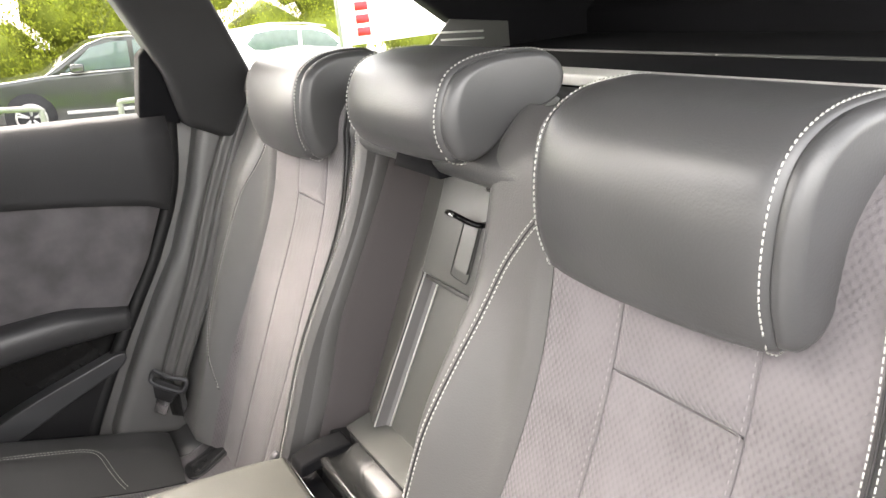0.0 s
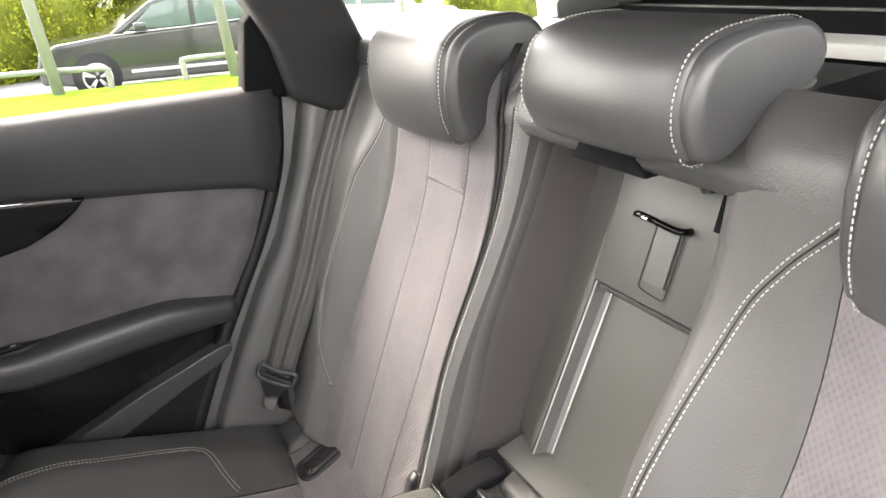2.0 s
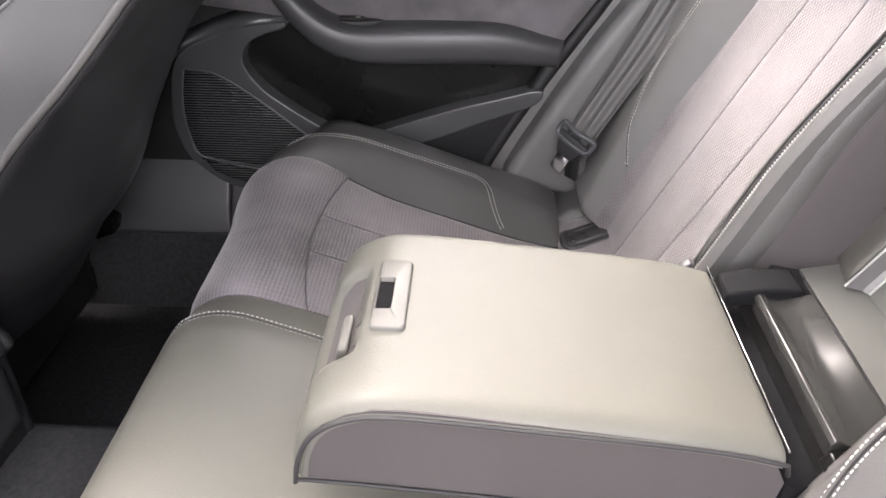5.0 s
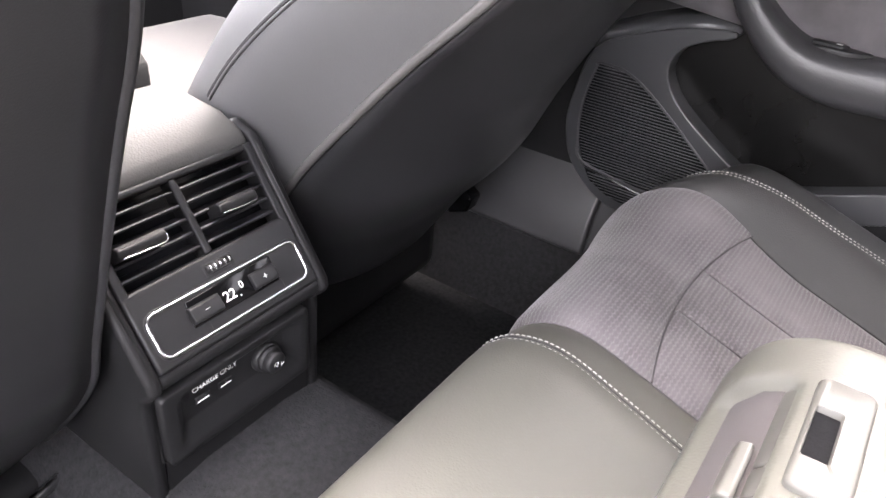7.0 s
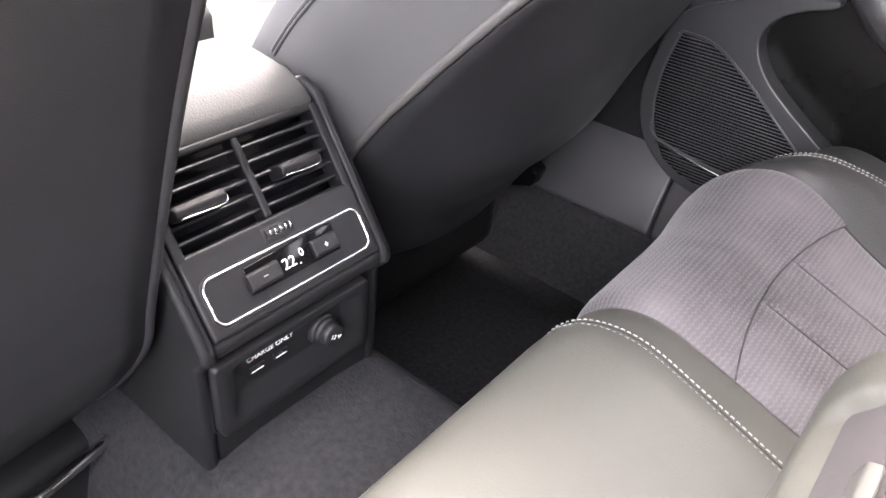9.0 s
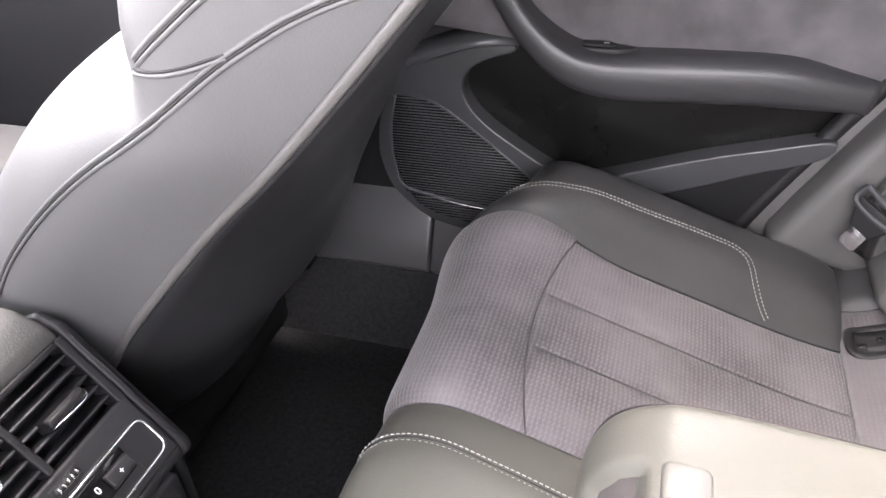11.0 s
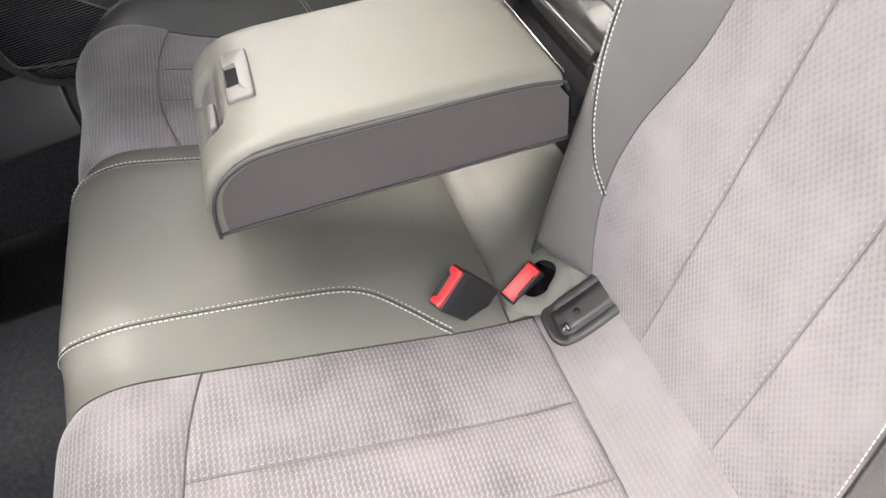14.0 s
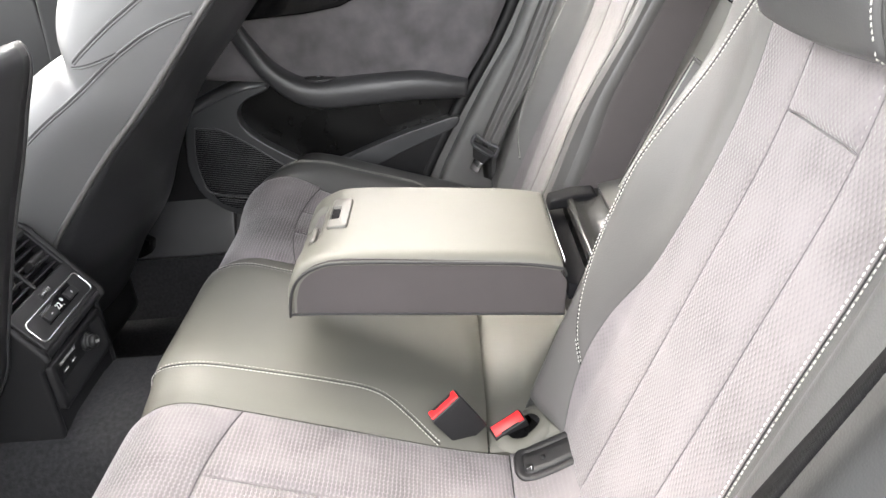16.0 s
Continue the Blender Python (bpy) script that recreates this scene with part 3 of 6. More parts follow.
for side in (-1, 1):
    if side < 0:
        seat = thing("rear_seatback", "grey leather and cloth rear seatback beside the open door", "seatback", group="rear seatbacks")
    else:
        seat = thing("rear_seatback", "grey leather and cloth rear seatback beside the closed door", "seatback", group="rear seatbacks")

    def strip(name, a, b, material, label, nu=24, z0=Z0, z1=Z1, puff=0.0014, edge=0.005):
        fa = a if callable(a) else (lambda z, q=a: q)
        fb = b if callable(b) else (lambda z, q=b: q)
        zz = lambda w: z0 + (z1 - z0) * w
        if side > 0:
            bm = patch(seatback, lambda w: fa(zz(w)), lambda w: fb(zz(w)), z0, z1, nu, 90, puff, edge)
        else:
            bm = patch(seatback, lambda w: -fb(zz(w)), lambda w: -fa(zz(w)), z0, z1, nu, 90, puff, edge)
        return part(name, bm, material, seat, label)

    edge_in, edge_out = (inner_near, outer_near) if side < 0 else (inner_far, outer_far)
    seam_a, seam_b = seams_near if side < 0 else seams_far
    tab = 0.733 if side < 0 else 0.744
    cloth = "light grey structured cloth"
    strip("back_panel", edge_in, seam_a, CLOTH_BACK, cloth, 26)
    strip("back_panel", seam_a, seam_b, CLOTH_BACK, cloth, 26, z1=tab - 0.001)
    strip("back_panel", seam_a, seam_b, CLOTH_BACK, cloth, 26, z0=tab + 0.001, puff=0.0045)
    strip("back_panel", seam_b, edge_out, CLOTH_BACK, cloth, 24)
    # same leather on both sides; the far bolster's light is in its colour
    strip("outer_bolster", edge_out, 0.66, LEATHER_SIDE_LIT if side > 0 else LEATHER_DARK, "grey leather", 40, puff=0.007)
    inner_wall = (lambda z: 0.118) if side < 0 else (lambda z: 0.141)
    strip("inner_bolster", inner_wall, (lambda z: edge_in(z) - 0.001), EDGE_LEATHER, "smooth grey leather", 24, puff=0.007, edge=0.008)
    for f in (seam_a, seam_b):
        part("seam_line", groove(on_back([(side * f(z), z) for z in np.linspace(0.30, 0.86, 12)], 0.0012), 0.0005), SEAM_CLOTH, seat)
        tagged(part("seam_stitching", stitches(on_back([(side * f(z) + 0.0022, z) for z in np.linspace(0.32, 0.86, 12)], 0.0026), dash=0.0030, gap=0.0042, width=0.0008, height=0.0004), SEAM_THREAD, seat, "pale thread along the cloth seam"), kind="stuff")
    part("seam_line", groove(on_back([(side * (seam_a(tab) + (seam_b(tab) - seam_a(tab)) * w), tab + 0.004 * math.sin(math.pi * w)) for w in np.linspace(0.02, 0.98, 10)], 0.0014), 0.0007), SEAM_CLOTH, seat)
    if side < 0:
        rows = [[(-a, z) for a, z in ((0.222, 0.850), (0.200, 0.826), (0.178, 0.800), (0.157, 0.765), (0.144, 0.708), (0.137, 0.640), (0.132, 0.580), (0.131, 0.512), (0.141, 0.453), (0.157, 0.407), (0.175, 0.380))],
                [(-a, z) for a, z in ((0.480, 0.850), (0.487, 0.780), (0.489, 0.70), (0.489, 0.60), (0.490, 0.504), (0.496, 0.450), (0.505, 0.396), (0.514, 0.350))]]
    else:
        rows = [[(0.162, 0.86), (0.157, 0.75), (0.153, 0.60), (0.151, 0.50), (0.151, 0.40)],
                [(0.492, 0.835), (0.503, 0.810), (0.530, 0.736), (0.549, 0.640), (0.571, 0.540), (0.567, 0.485), (0.546, 0.440), (0.518, 0.386)]]
    bm = bmesh.new()
    for r in rows:
        if side > 0 and r is rows[0]:
            tagged(part("edge_stitching", stitches(on_back(r, 0.0078), dash=0.0014, gap=0.0020, width=0.0034, height=0.0006), EDGE_THREAD, seat, "close white edge stitching"), kind="stuff")
            part("seam_line", groove(on_back([(y + 0.0052, z) for y, z in r], 0.0066), 0.0015), PIPING, seat)
            continue
        stitches(on_back(r, 0.0075), shift=0.0036, bm=bm)
        stitches(on_back(r, 0.0075), shift=-0.0036, bm=bm)
        part("seam_line", groove(on_back(r, 0.0075)), PIPING, seat)
    tagged(part("stitching", bm, THREAD, seat, "white double stitching"), kind="stuff")
    outline = [(back_x(z) + 0.014, z) for z in np.linspace(0.26, 0.90, 14)] + [(0.40, 0.90), (0.36, 0.7), (0.15, 0.26)]
    lo, hi = (0.13, 0.66) if side > 0 else (-0.66, -0.122)
    part("back_shell", prism(outline, "y", lo + (0.05 if side > 0 else 0), hi, 0.006), PLASTIC_BLACK, seat)

# ---------------------------------------------------------------- recess behind the folded armrest
recess = thing("middle_seatback", "middle seatback with its armrest folded down before a grey recess", "seatback", group="rear seatbacks")
pad_front = hermite([0.40, 0.464, 0.555, 0.624, 0.697, 0.793, 0.86], [0.046, 0.080, 0.117, 0.140, 0.178, 0.228, 0.258])
pad_back = lambda z: 0.162 + (z - 0.48) * 0.44


def sheet(rows, thick=0.004):
    """A plate through a grid of points, given thickness away from its normal."""
    bm = bmesh.new()
    g = [[bm.verts.new(p) for p in r] for r in rows]
    for i in range(len(g) - 1):
        for j in range(len(g[0]) - 1):
            bm.faces.new((g[i][j], g[i][j + 1], g[i + 1][j + 1], g[i + 1][j]))
    bm.normal_update()
    bmesh.ops.solidify(bm, geom=bm.faces[:], thickness=thick)
    bmesh.ops.recalc_face_normals(bm, faces=bm.faces)
    return bm


part("bolster_side", sheet([[seatback(0.1425, z)[0] + seatback(0.1425, z)[1] * 0.001, (pad_front(z) + 0.012, 0.1400, z), (pad_front(z) + 0.036, 0.1400, z)] for z in np.linspace(0.43, 0.845, 24)], 0.003), EDGE_LEATHER, recess, "smooth grey leather edge")


def pad_row(z):
    """The side pad from its rounded front edge to the rear."""
    front, rear = pad_front(z) + 0.022, pad_back(z) + 0.016
    drop = 0.012 + 0.030 * smooth_step(z, 0.72, 0.84)
    row = [(front, 0.1440, z), (front + 0.0008, 0.1410, z), (front + 0.003, 0.1390, z)]
    for w in np.linspace(0.1, 1, 8):
        row.append((front + 0.003 + (rear - front - 0.003) * w, 0.1390 - 0.022 * w, z - drop * w))
    return row


pad = part("side_pad", sheet([pad_row(z) for z in np.linspace(0.45, 0.832, 30)], 0.002), SUEDE_SIDE, recess, "brown-grey woven side pad")
sharp(pad, 50)
line_x = lambda z: 0.159 + (z - 0.512) * 0.539
part("side_wall", sheet([[Vector((pad_back(z) + 0.006, 0.135, z - 0.012)).lerp(Vector((line_x(z) - 0.002, 0.066, z + 0.004)), w) for w in np.linspace(0, 1, 8)] for z in np.linspace(0.514, 0.86, 28)], 0.002), LEVER, recess, "satin grey side of the recess")
part("edge_strip", sheet([[(line_x(z) + 0.001, 0.0655, z), (line_x(z) + 0.014, 0.0610, z), (line_x(z) + 0.0175, 0.0545, z)] for z in np.linspace(0.512, 0.694, 8)], 0.003), EDGE, recess, "bright edge strip", smooth=False)
for dx, y in ((0.0005, 0.0660), (0.0170, 0.0545)):
    part("strip_rim", tube([(line_x(z) + dx, y, z) for z in (0.513, 0.60, 0.694)], 0.0012, 6), WHITE_PLASTIC, recess, "pale rim of the strip")
part("lower_panel", sheet([[(line_x(z) + 0.018, y, z) for y in (0.06, 0.0, -0.06, -0.13)] for z in np.linspace(0.49, 0.72, 5)]), PLASTIC_LIGHT, recess, smooth=False)
# dark strip drawn in for the shadow below the overhanging upper panel
part("panel_gap", prism([(0.2475, 0.6905), (0.2495, 0.6945), (0.262, 0.6935), (0.262, 0.6895)], "y", -0.128, 0.052, 0.0006), RUBBER, recess, "dark strip for the shade under the upper panel")
part("upper_panel", prism([(0.250, 0.694), (0.286, 0.775), (0.318, 0.86), (0.36, 0.86), (0.31, 0.694)], "y", -0.13, 0.066, 0.003), PLASTIC_LIGHT, recess)
# no hollow is cut here: a black block gives the corner's shade
part("corner_hollow", prism([(0.2830, 0.775), (0.3155, 0.86), (0.335, 0.86), (0.305, 0.775)], "y", -0.128, -0.060, 0.001), SHELF, recess, "black block for the shaded corner of the recess")
part("lower_back", prism([(0.070, 0.262), (0.125, 0.486), (0.16, 0.486), (0.13, 0.25)], "y", -0.150, 0.150, 0.004), PLASTIC_BLACK, recess)
part("near_wall", sheet([[(back_x(z) - 0.040 * (1 - smooth_step(z, 0.60, 0.80)) + 0.002, -0.1185, z), (back_x(z) + 0.03, -0.1178, z), (back_x(z) + 0.12, -0.117, z)] for z in np.linspace(0.27, 0.86, 14)]), LEATHER_DARK, recess, "dark leather side")
part("tray_floor", sheet([[(x, y, 0.5035 + 0.2 * (x - 0.137)) for x in (0.137, 0.15, 0.18, 0.20)] for y in (-0.125, -0.05, 0.05, 0.104)]), PLASTIC_LIGHT, recess, "light grey tray floor", smooth=False)
lid = [(0.086, 0.482), (0.0855, 0.497), (0.0880, 0.5010), (0.0925, 0.5005), (0.099, 0.4965), (0.108, 0.4945), (0.119, 0.4970), (0.1345, 0.5035), (0.1345, 0.484)]
part("tray_lid", prism(lid, "y", -0.104, 0.067, 0.0012, 2), FLAP, recess, "satin grey flap with a rounded lip")
part("flap_gap", box((0.1342, -0.106, 0.490), (0.1372, 0.088, 0.5030), 0.0003), RUBBER, recess, "dark gap behind the flap")
part("hinge_cover", prism([(0.0575, 0.445), (0.0575, 0.470), (0.066, 0.466), (0.0852, 0.466), (0.0852, 0.445)], "y", -0.117, 0.112, 0.001), SHELF, recess, "black hinge channel")
part("bright_line", box((0.0535, -0.112, 0.4960), (0.0546, 0.110, 0.4982), 0.0003), CHROME, recess, "thin chrome line")
part("hinge_bracket", prism([(0.058, 0.482), (0.062, 0.497), (0.095, 0.504), (0.128, 0.504), (0.134, 0.488)], "y", 0.0685, 0.104, 0.004, 3), SHELF, recess, "black hinge bracket")
part("end_cap", prism([(0.080, 0.482), (0.086, 0.492), (0.110, 0.494), (0.136, 0.500), (0.136, 0.482)], "y", -0.1170, -0.1045, 0.0015), SHELF_GLOSS, recess, "black end cap")
latch = part("latch_pull", tube(smooth_line([(0.266, 0.017, 0.776), (0.265, 0.004, 0.777), (0.270, -0.032, 0.771), (0.282, -0.038, 0.769)], 12), 0.0034, 8, flat=0.7), GLOSS_BLACK, recess, "glossy black pull")
part("latch_mark", tube([(0.2600, 0.002, 0.7785), (0.2605, -0.005, 0.7775)], 0.0026, 8), CHROME, latch)
slot = [(0.2790, 0.002, 0.765), (0.2560, 0.002, 0.714), (0.2535, -0.002, 0.708), (0.2535, -0.028, 0.706), (0.2560, -0.032, 0.712), (0.2790, -0.032, 0.765)]
part("slot_line", tube(smooth_line(slot, 30), 0.0008, 5), PLASTIC_BLACK, recess)
part("slot_flap", sheet([[(0.2565, y, 0.716), (0.2785, y, 0.766)] for y in (-0.028, -0.002)], 0.004), PLASTIC_LIGHT, recess, smooth=False)

# bridge between the seatbacks, under the middle headrest
bridge = recess


def bridge_surface(y, v):
    # v runs from the lower lip over the top to the rear
    prof = BRIDGE
    s = v * (len(prof) - 1)
    i = min(int(s), len(prof) - 2)
    p = prof[i].lerp(prof[i + 1], s - i)
    d = (prof[i + 1] - prof[i]).normalized()
    return Vector((p.x, y, p.y)), Vector((-d.y, 0, d.x)).normalized()


BRIDGE = smooth_line([(0.27, 0.838), (0.243, 0.836), (0.236, 0.845), (0.243, 0.865), (0.262, 0.882), (0.30, 0.893), (0.36, 0.895), (0.42, 0.89)], 40)
part("bridge_cover", patch(bridge_surface, -0.20, 0.20, 0.0, 1.0, 50, 40, 0.004, 0.02, skirt=0.01), LEATHER_DARK, bridge)
# solid black block; its colour gives the shade of a cut-out
part("cutout", prism([(0.064, 0.830), (0.050, 0.850), (-0.020, 0.850), (-0.036, 0.830)], "x", 0.2310, 0.25, 0.002), SHELF, bridge, "black block for the shaded cut-out under the lip")

# ---------------------------------------------------------------- centre armrest, folded down
top_line = smooth_line([(-0.2965, 0.456), (-0.292, 0.482), (-0.280, 0.507), (-0.256, 0.523), (-0.22, 0.528), (-0.12, 0.520), (0.0, 0.508), (0.052, 0.497)], 60)


def arm_top(y, v):
    s = v * (len(top_line) - 1)
    i = min(int(s), len(top_line) - 2)
    p = top_line[i].lerp(top_line[i + 1], s - i)
    d = (top_line[i + 1] - top_line[i]).normalized()
    n = Vector((-d.y, 0, d.x)).normalized()
    r = 0.016
    c = max(0.0, abs(y + 0.005) - (0.113 - r))
    drop = r - math.sqrt(max(0.0, r * r - min(c, r) ** 2)) if c > 0 else 0.0
    # finger hollow before the release lever
    hollow = 0.013 * smooth_step(p.y, 0.478, 0.502) * (1 - smooth_step(p.x, -0.266, -0.252)) * (1 - smooth_step(abs(y + 0.003), 0.045, 0.060))
    return Vector((p.x, y, p.y)) - n * (drop * 0.45 + hollow), n


TOP_PAD = patch(arm_top, -0.118, 0.108, 0.0, 1.0, 80, 130, 0.004, 0.008, skirt=0.003)
side_outline = [(p.x + 0.004, p.y - 0.006 * min(1.0, i / 20)) for i, p in enumerate(top_line[::3])] + [(0.056, 0.47), (0.052, 0.425), (-0.10, 0.438), (-0.24, 0.450), (-0.290, 0.4535)]
arm = part("armrest", prism(side_outline, "y", -0.1165, 0.1065, 0.0), SUEDE_SIDE, recess, "folded-down armrest with grey side panels")
sharp(arm)
part("top_pad", TOP_PAD, LEATHER, arm, "smooth grey leather top")
for y in (-0.1185, 0.1085):
    part("piping", tube([(p.x + 0.0005, y, p.y - 0.0065) for p in top_line] + [(0.055, y, 0.48)], 0.0020, 6), PIPING, arm, "dark piping")
    part("lower_piping", tube(smooth_line([(-0.2955, y, 0.453), (-0.24, y, 0.4495), (-0.10, y, 0.4375), (0.052, y, 0.4245)], 20), 0.0016, 6), PIPING, arm)
top_z = lambda x: float(np.interp(x, [p.x for p in top_line[12:]], [p.y for p in top_line[12:]])) + 0.004


def skew_loop(x0, x1, y0, y1, r, lift, n=6):
    """A rounded loop lying on the armrest's top, a little askew as the housing is."""
    out = []
    for cx, cy, a0 in ((x1 - r, y1 - r, 0), (x0 + r, y1 - r, 90), (x0 + r, y0 + r, 180), (x1 - r, y0 + r, 270)):
        for k in range(n):
            a = radians(a0 + 90 * k / (n - 1))
            x, y = cx + r * math.cos(a), cy + r * math.sin(a)
            out.append((x, y - 0.10 * (x + 0.233), top_z(x) + lift))
    return out


bm = bmesh.new()
loops = [[bm.verts.new(p) for p in skew_loop(*q)] for q in ((-0.2490, -0.2205, -0.0400, 0.0500, 0.0050, -0.012), (-0.2490, -0.2205, -0.0400, 0.0500, 0.0050, 0.0027), (-0.2483, -0.2212, -0.0393, 0.0493, 0.0048, 0.0039), (-0.2472, -0.2225, -0.0380, 0.0480, 0.0044, 0.0045),
                                                           (-0.2465, -0.2330, -0.0180, 0.0235, 0.0022, 0.0045), (-0.2460, -0.2335, -0.0174, 0.0229, 0.0020, 0.0037), (-0.2455, -0.2345, -0.0160, 0.0215, 0.0018, -0.010))]
for a, b in zip(loops, loops[1:]):
    for k in range(len(a)):
        j = (k + 1) % len(a)
        bm.faces.new((a[k], a[j], b[j], b[k]))
bmesh.ops.recalc_face_normals(bm, faces=bm.faces)
rel = part("release_housing", bm, HOUSING, arm, "pale plastic release housing with a slot")
sharp(rel, 50)
part("release_slot", box((-0.2480, -0.0190, 0.508), (-0.2330, 0.0225, 0.5322), 0.0005), SHELF, arm, "black slot")
lever = [(-0.2493, 0.5285), (-0.2550, 0.5255), (-0.2615, 0.5180), (-0.2650, 0.5060), (-0.2655, 0.480), (-0.2493, 0.480)]
part("release_lever", prism(lever, "y", -0.0205, 0.0470, 0.0015, 2), LEVER, arm, "grey lever face")
part("lever_cheek", prism(lever, "y", -0.0450, -0.0220, 0.0015, 2), LEVER, arm)
part("lever_tab", prism([(-0.2730, 0.5150), (-0.2715, 0.5195), (-0.2655, 0.5215), (-0.2640, 0.5180), (-0.2670, 0.5080), (-0.2720, 0.4850), (-0.2780, 0.4850)], "y", -0.0500, -0.0080, 0.0020, 3), HOUSING, arm, "pale finger tab")
# dark sheet over the hollow's far half deepens its shade by colour
part("finger_hollow", sheet([[arm_top(y, v)[0] + arm_top(y, v)[1] * 0.0046 for v in np.linspace(0.105, 0.150, 8)] for y in np.linspace(-0.004, 0.040, 10)], 0.0006), PANEL, arm, "dark sheet for the shade in the finger hollow")

# ---------------------------------------------------------------- headrests
def headrest(y0, half, shape, label):
    hr = thing("headrest", label, "headrest", group="rear headrests")
    ring = smooth_line(shape + [shape[0]], 73)[:-1]
    cx = sum(p.x for p in ring) / len(ring)
    cz = sum(p.y for p in ring) / len(ring)

    def section(w):
        """The outline at w (-1..1 across), pulled in towards the ends."""
        a = abs(w)
        pull = 1.0 if a < 0.84 else 1 - 0.20 * (1 - math.sqrt(max(0.0, 1 - ((a - 0.84) / 0.16) ** 2)))
        bow = 1.0 - 0.030 * a * a
        return [Vector((cx + (p.x - cx) * pull * bow + 0.012 * a ** 3, y0 + w * half, cz + (p.y - cz) * pull * bow)) for p in ring]

    def body(ws, dip_at):
        bm = bmesh.new()
        rows = []
        for w in ws:
            sec = section(w)
            mid = Vector((cx, y0 + w * half, cz))
            dip = 0.0028 * math.exp(-((abs(w) - dip_at) * half / 0.004) ** 2)
            rows.append([bm.verts.new(p - (p - mid).normalized() * dip) for p in sec])
        for a, b in zip(rows, rows[1:]):
            for i in range(len(a)):
                j = (i + 1) % len(a)
                bm.faces.new((a[i], a[j], b[j], b[i]))
        bm.faces.new(rows[0])
        bm.faces.new(rows[-1])
        bmesh.ops.recalc_face_normals(bm, faces=bm.faces)
        return bm

    seam = 0.885
    part("front_cover", body(np.linspace(-seam, seam, 31), seam), HEAD_LEATHER, hr, "dark grey leather")
    for s in (-1, 1):
        part("side_cover", body([s * k for k in np.concatenate([np.linspace(seam + 0.004, 0.97, 10), [0.985, 0.993, 0.998, 1.0]])], seam), HEAD_LEATHER, hr, "dark grey leather")
        sec = section(s * (seam - 0.030))
        smp = []
        for i, p in enumerate(sec[2:] + sec[:2]):
            mid = Vector((cx, p.y, cz))
            smp.append((p + (p - mid).normalized() * 0.0006, (p - mid).normalized()))
        bm = stitches(smp[:], dash=0.0030, gap=0.0016, width=0.0010, height=0.0008)
        tagged(part("stitching", bm, THREAD, hr, "white stitching"), kind="stuff")
    for s in (-0.045, 0.045):
        part("post", tube([(cx + 0.03, y0 + s, cz - 0.10), (cx + 0.02, y0 + s, cz)], 0.007, 10), CHROME, hr)
        part("guide", tube([(cx + 0.03, y0 + s, cz - 0.085), (cx + 0.028, y0 + s, cz - 0.07)], 0.017, 14), PLASTIC, hr)
    return hr


FAR_SHAPE = [(0.192, 0.816), (0.182, 0.850), (0.184, 0.895), (0.197, 0.928), (0.226, 0.946), (0.265, 0.950), (0.305, 0.944), (0.322, 0.922), (0.310, 0.895), (0.280, 0.881), (0.248, 0.860), (0.225, 0.828), (0.207, 0.810)]
NEAR_SHAPE = [(0.192, 0.806), (0.182, 0.842), (0.185, 0.888), (0.199, 0.918), (0.228, 0.934), (0.265, 0.938), (0.305, 0.934), (0.322, 0.914), (0.310, 0.888), (0.280, 0.874), (0.248, 0.852), (0.225, 0.820), (0.207, 0.800)]
MIDDLE = [(0.192, 0.866), (0.182, 0.888), (0.184, 0.916), (0.198, 0.942), (0.225, 0.953), (0.265, 0.955), (0.305, 0.950), (0.324, 0.930), (0.314, 0.906), (0.285, 0.897), (0.255, 0.888), (0.230, 0.869), (0.208, 0.860)]
headrest(-0.338, 0.110, NEAR_SHAPE, "dark grey leather headrest with white stitching by the open door")
headrest(0.352, 0.122, FAR_SHAPE, "dark grey leather headrest with white stitching by the closed door")
headrest(-0.016, 0.108, MIDDLE, "dark grey leather middle headrest with white stitching")

tab = part("height_guide", prism([(0.270, 0.896), (0.276, 0.906), (0.318, 0.910), (0.326, 0.902), (0.316, 0.894)], "y", -0.118, -0.090, 0.003, 3), PLASTIC_LIGHT, [o for o in bpy.data.objects if o.type == "EMPTY" and "middle headrest" in o.get("label", "")][0], "light grey height guide")

# ---------------------------------------------------------------- centre console end
console = thing("centre_console", "dark plastic console end with air vents, climate control and sockets", "console")
MID = -0.0175
FACE = [(-0.652, 0.24), (-0.650, 0.30), (-0.6485, 0.392), (-0.640, 0.394), (-0.6335, 0.399), (-0.634, 0.408), (-0.641, 0.412), (-0.653, 0.406), (-0.724, 0.506), (-0.716, 0.521), (-0.726, 0.529), (-0.755, 0.535), (-0.83, 0.537), (-1.3, 0.52), (-1.3, 0.2), (-0.8, 0.2)]
part("body", prism(FACE, "y", MID - 0.083, MID + 0.083, 0.006, 3, 20), PLASTIC, console, "grained dark grey plastic")
for s in (-1, 1):
    cheek = [(-0.652, 0.24), (-0.648, 0.30), (-0.6455, 0.385), (-0.637, 0.392), (-0.630, 0.400), (-0.632, 0.410), (-0.700, 0.508), (-0.712, 0.525), (-0.735, 0.534), (-0.80, 0.5), (-0.80, 0.24)]
    y = MID + s * 0.082
    part("cheek", prism(cheek, "y", min(y, y + s * 0.012), max(y, y + s * 0.012), 0.0075, 4, 25), PLASTIC, console, "rounded dark grey side cheek")
part("top_pad", prism([(-0.713, 0.523), (-0.720, 0.531), (-0.745, 0.541), (-0.80, 0.546), (-0.828, 0.543), (-0.834, 0.53), (-0.834, 0.51), (-0.713, 0.51)], "y", MID - 0.082, MID + 0.082, 0.007, 4), CAP, console, "smooth grey leather cap")
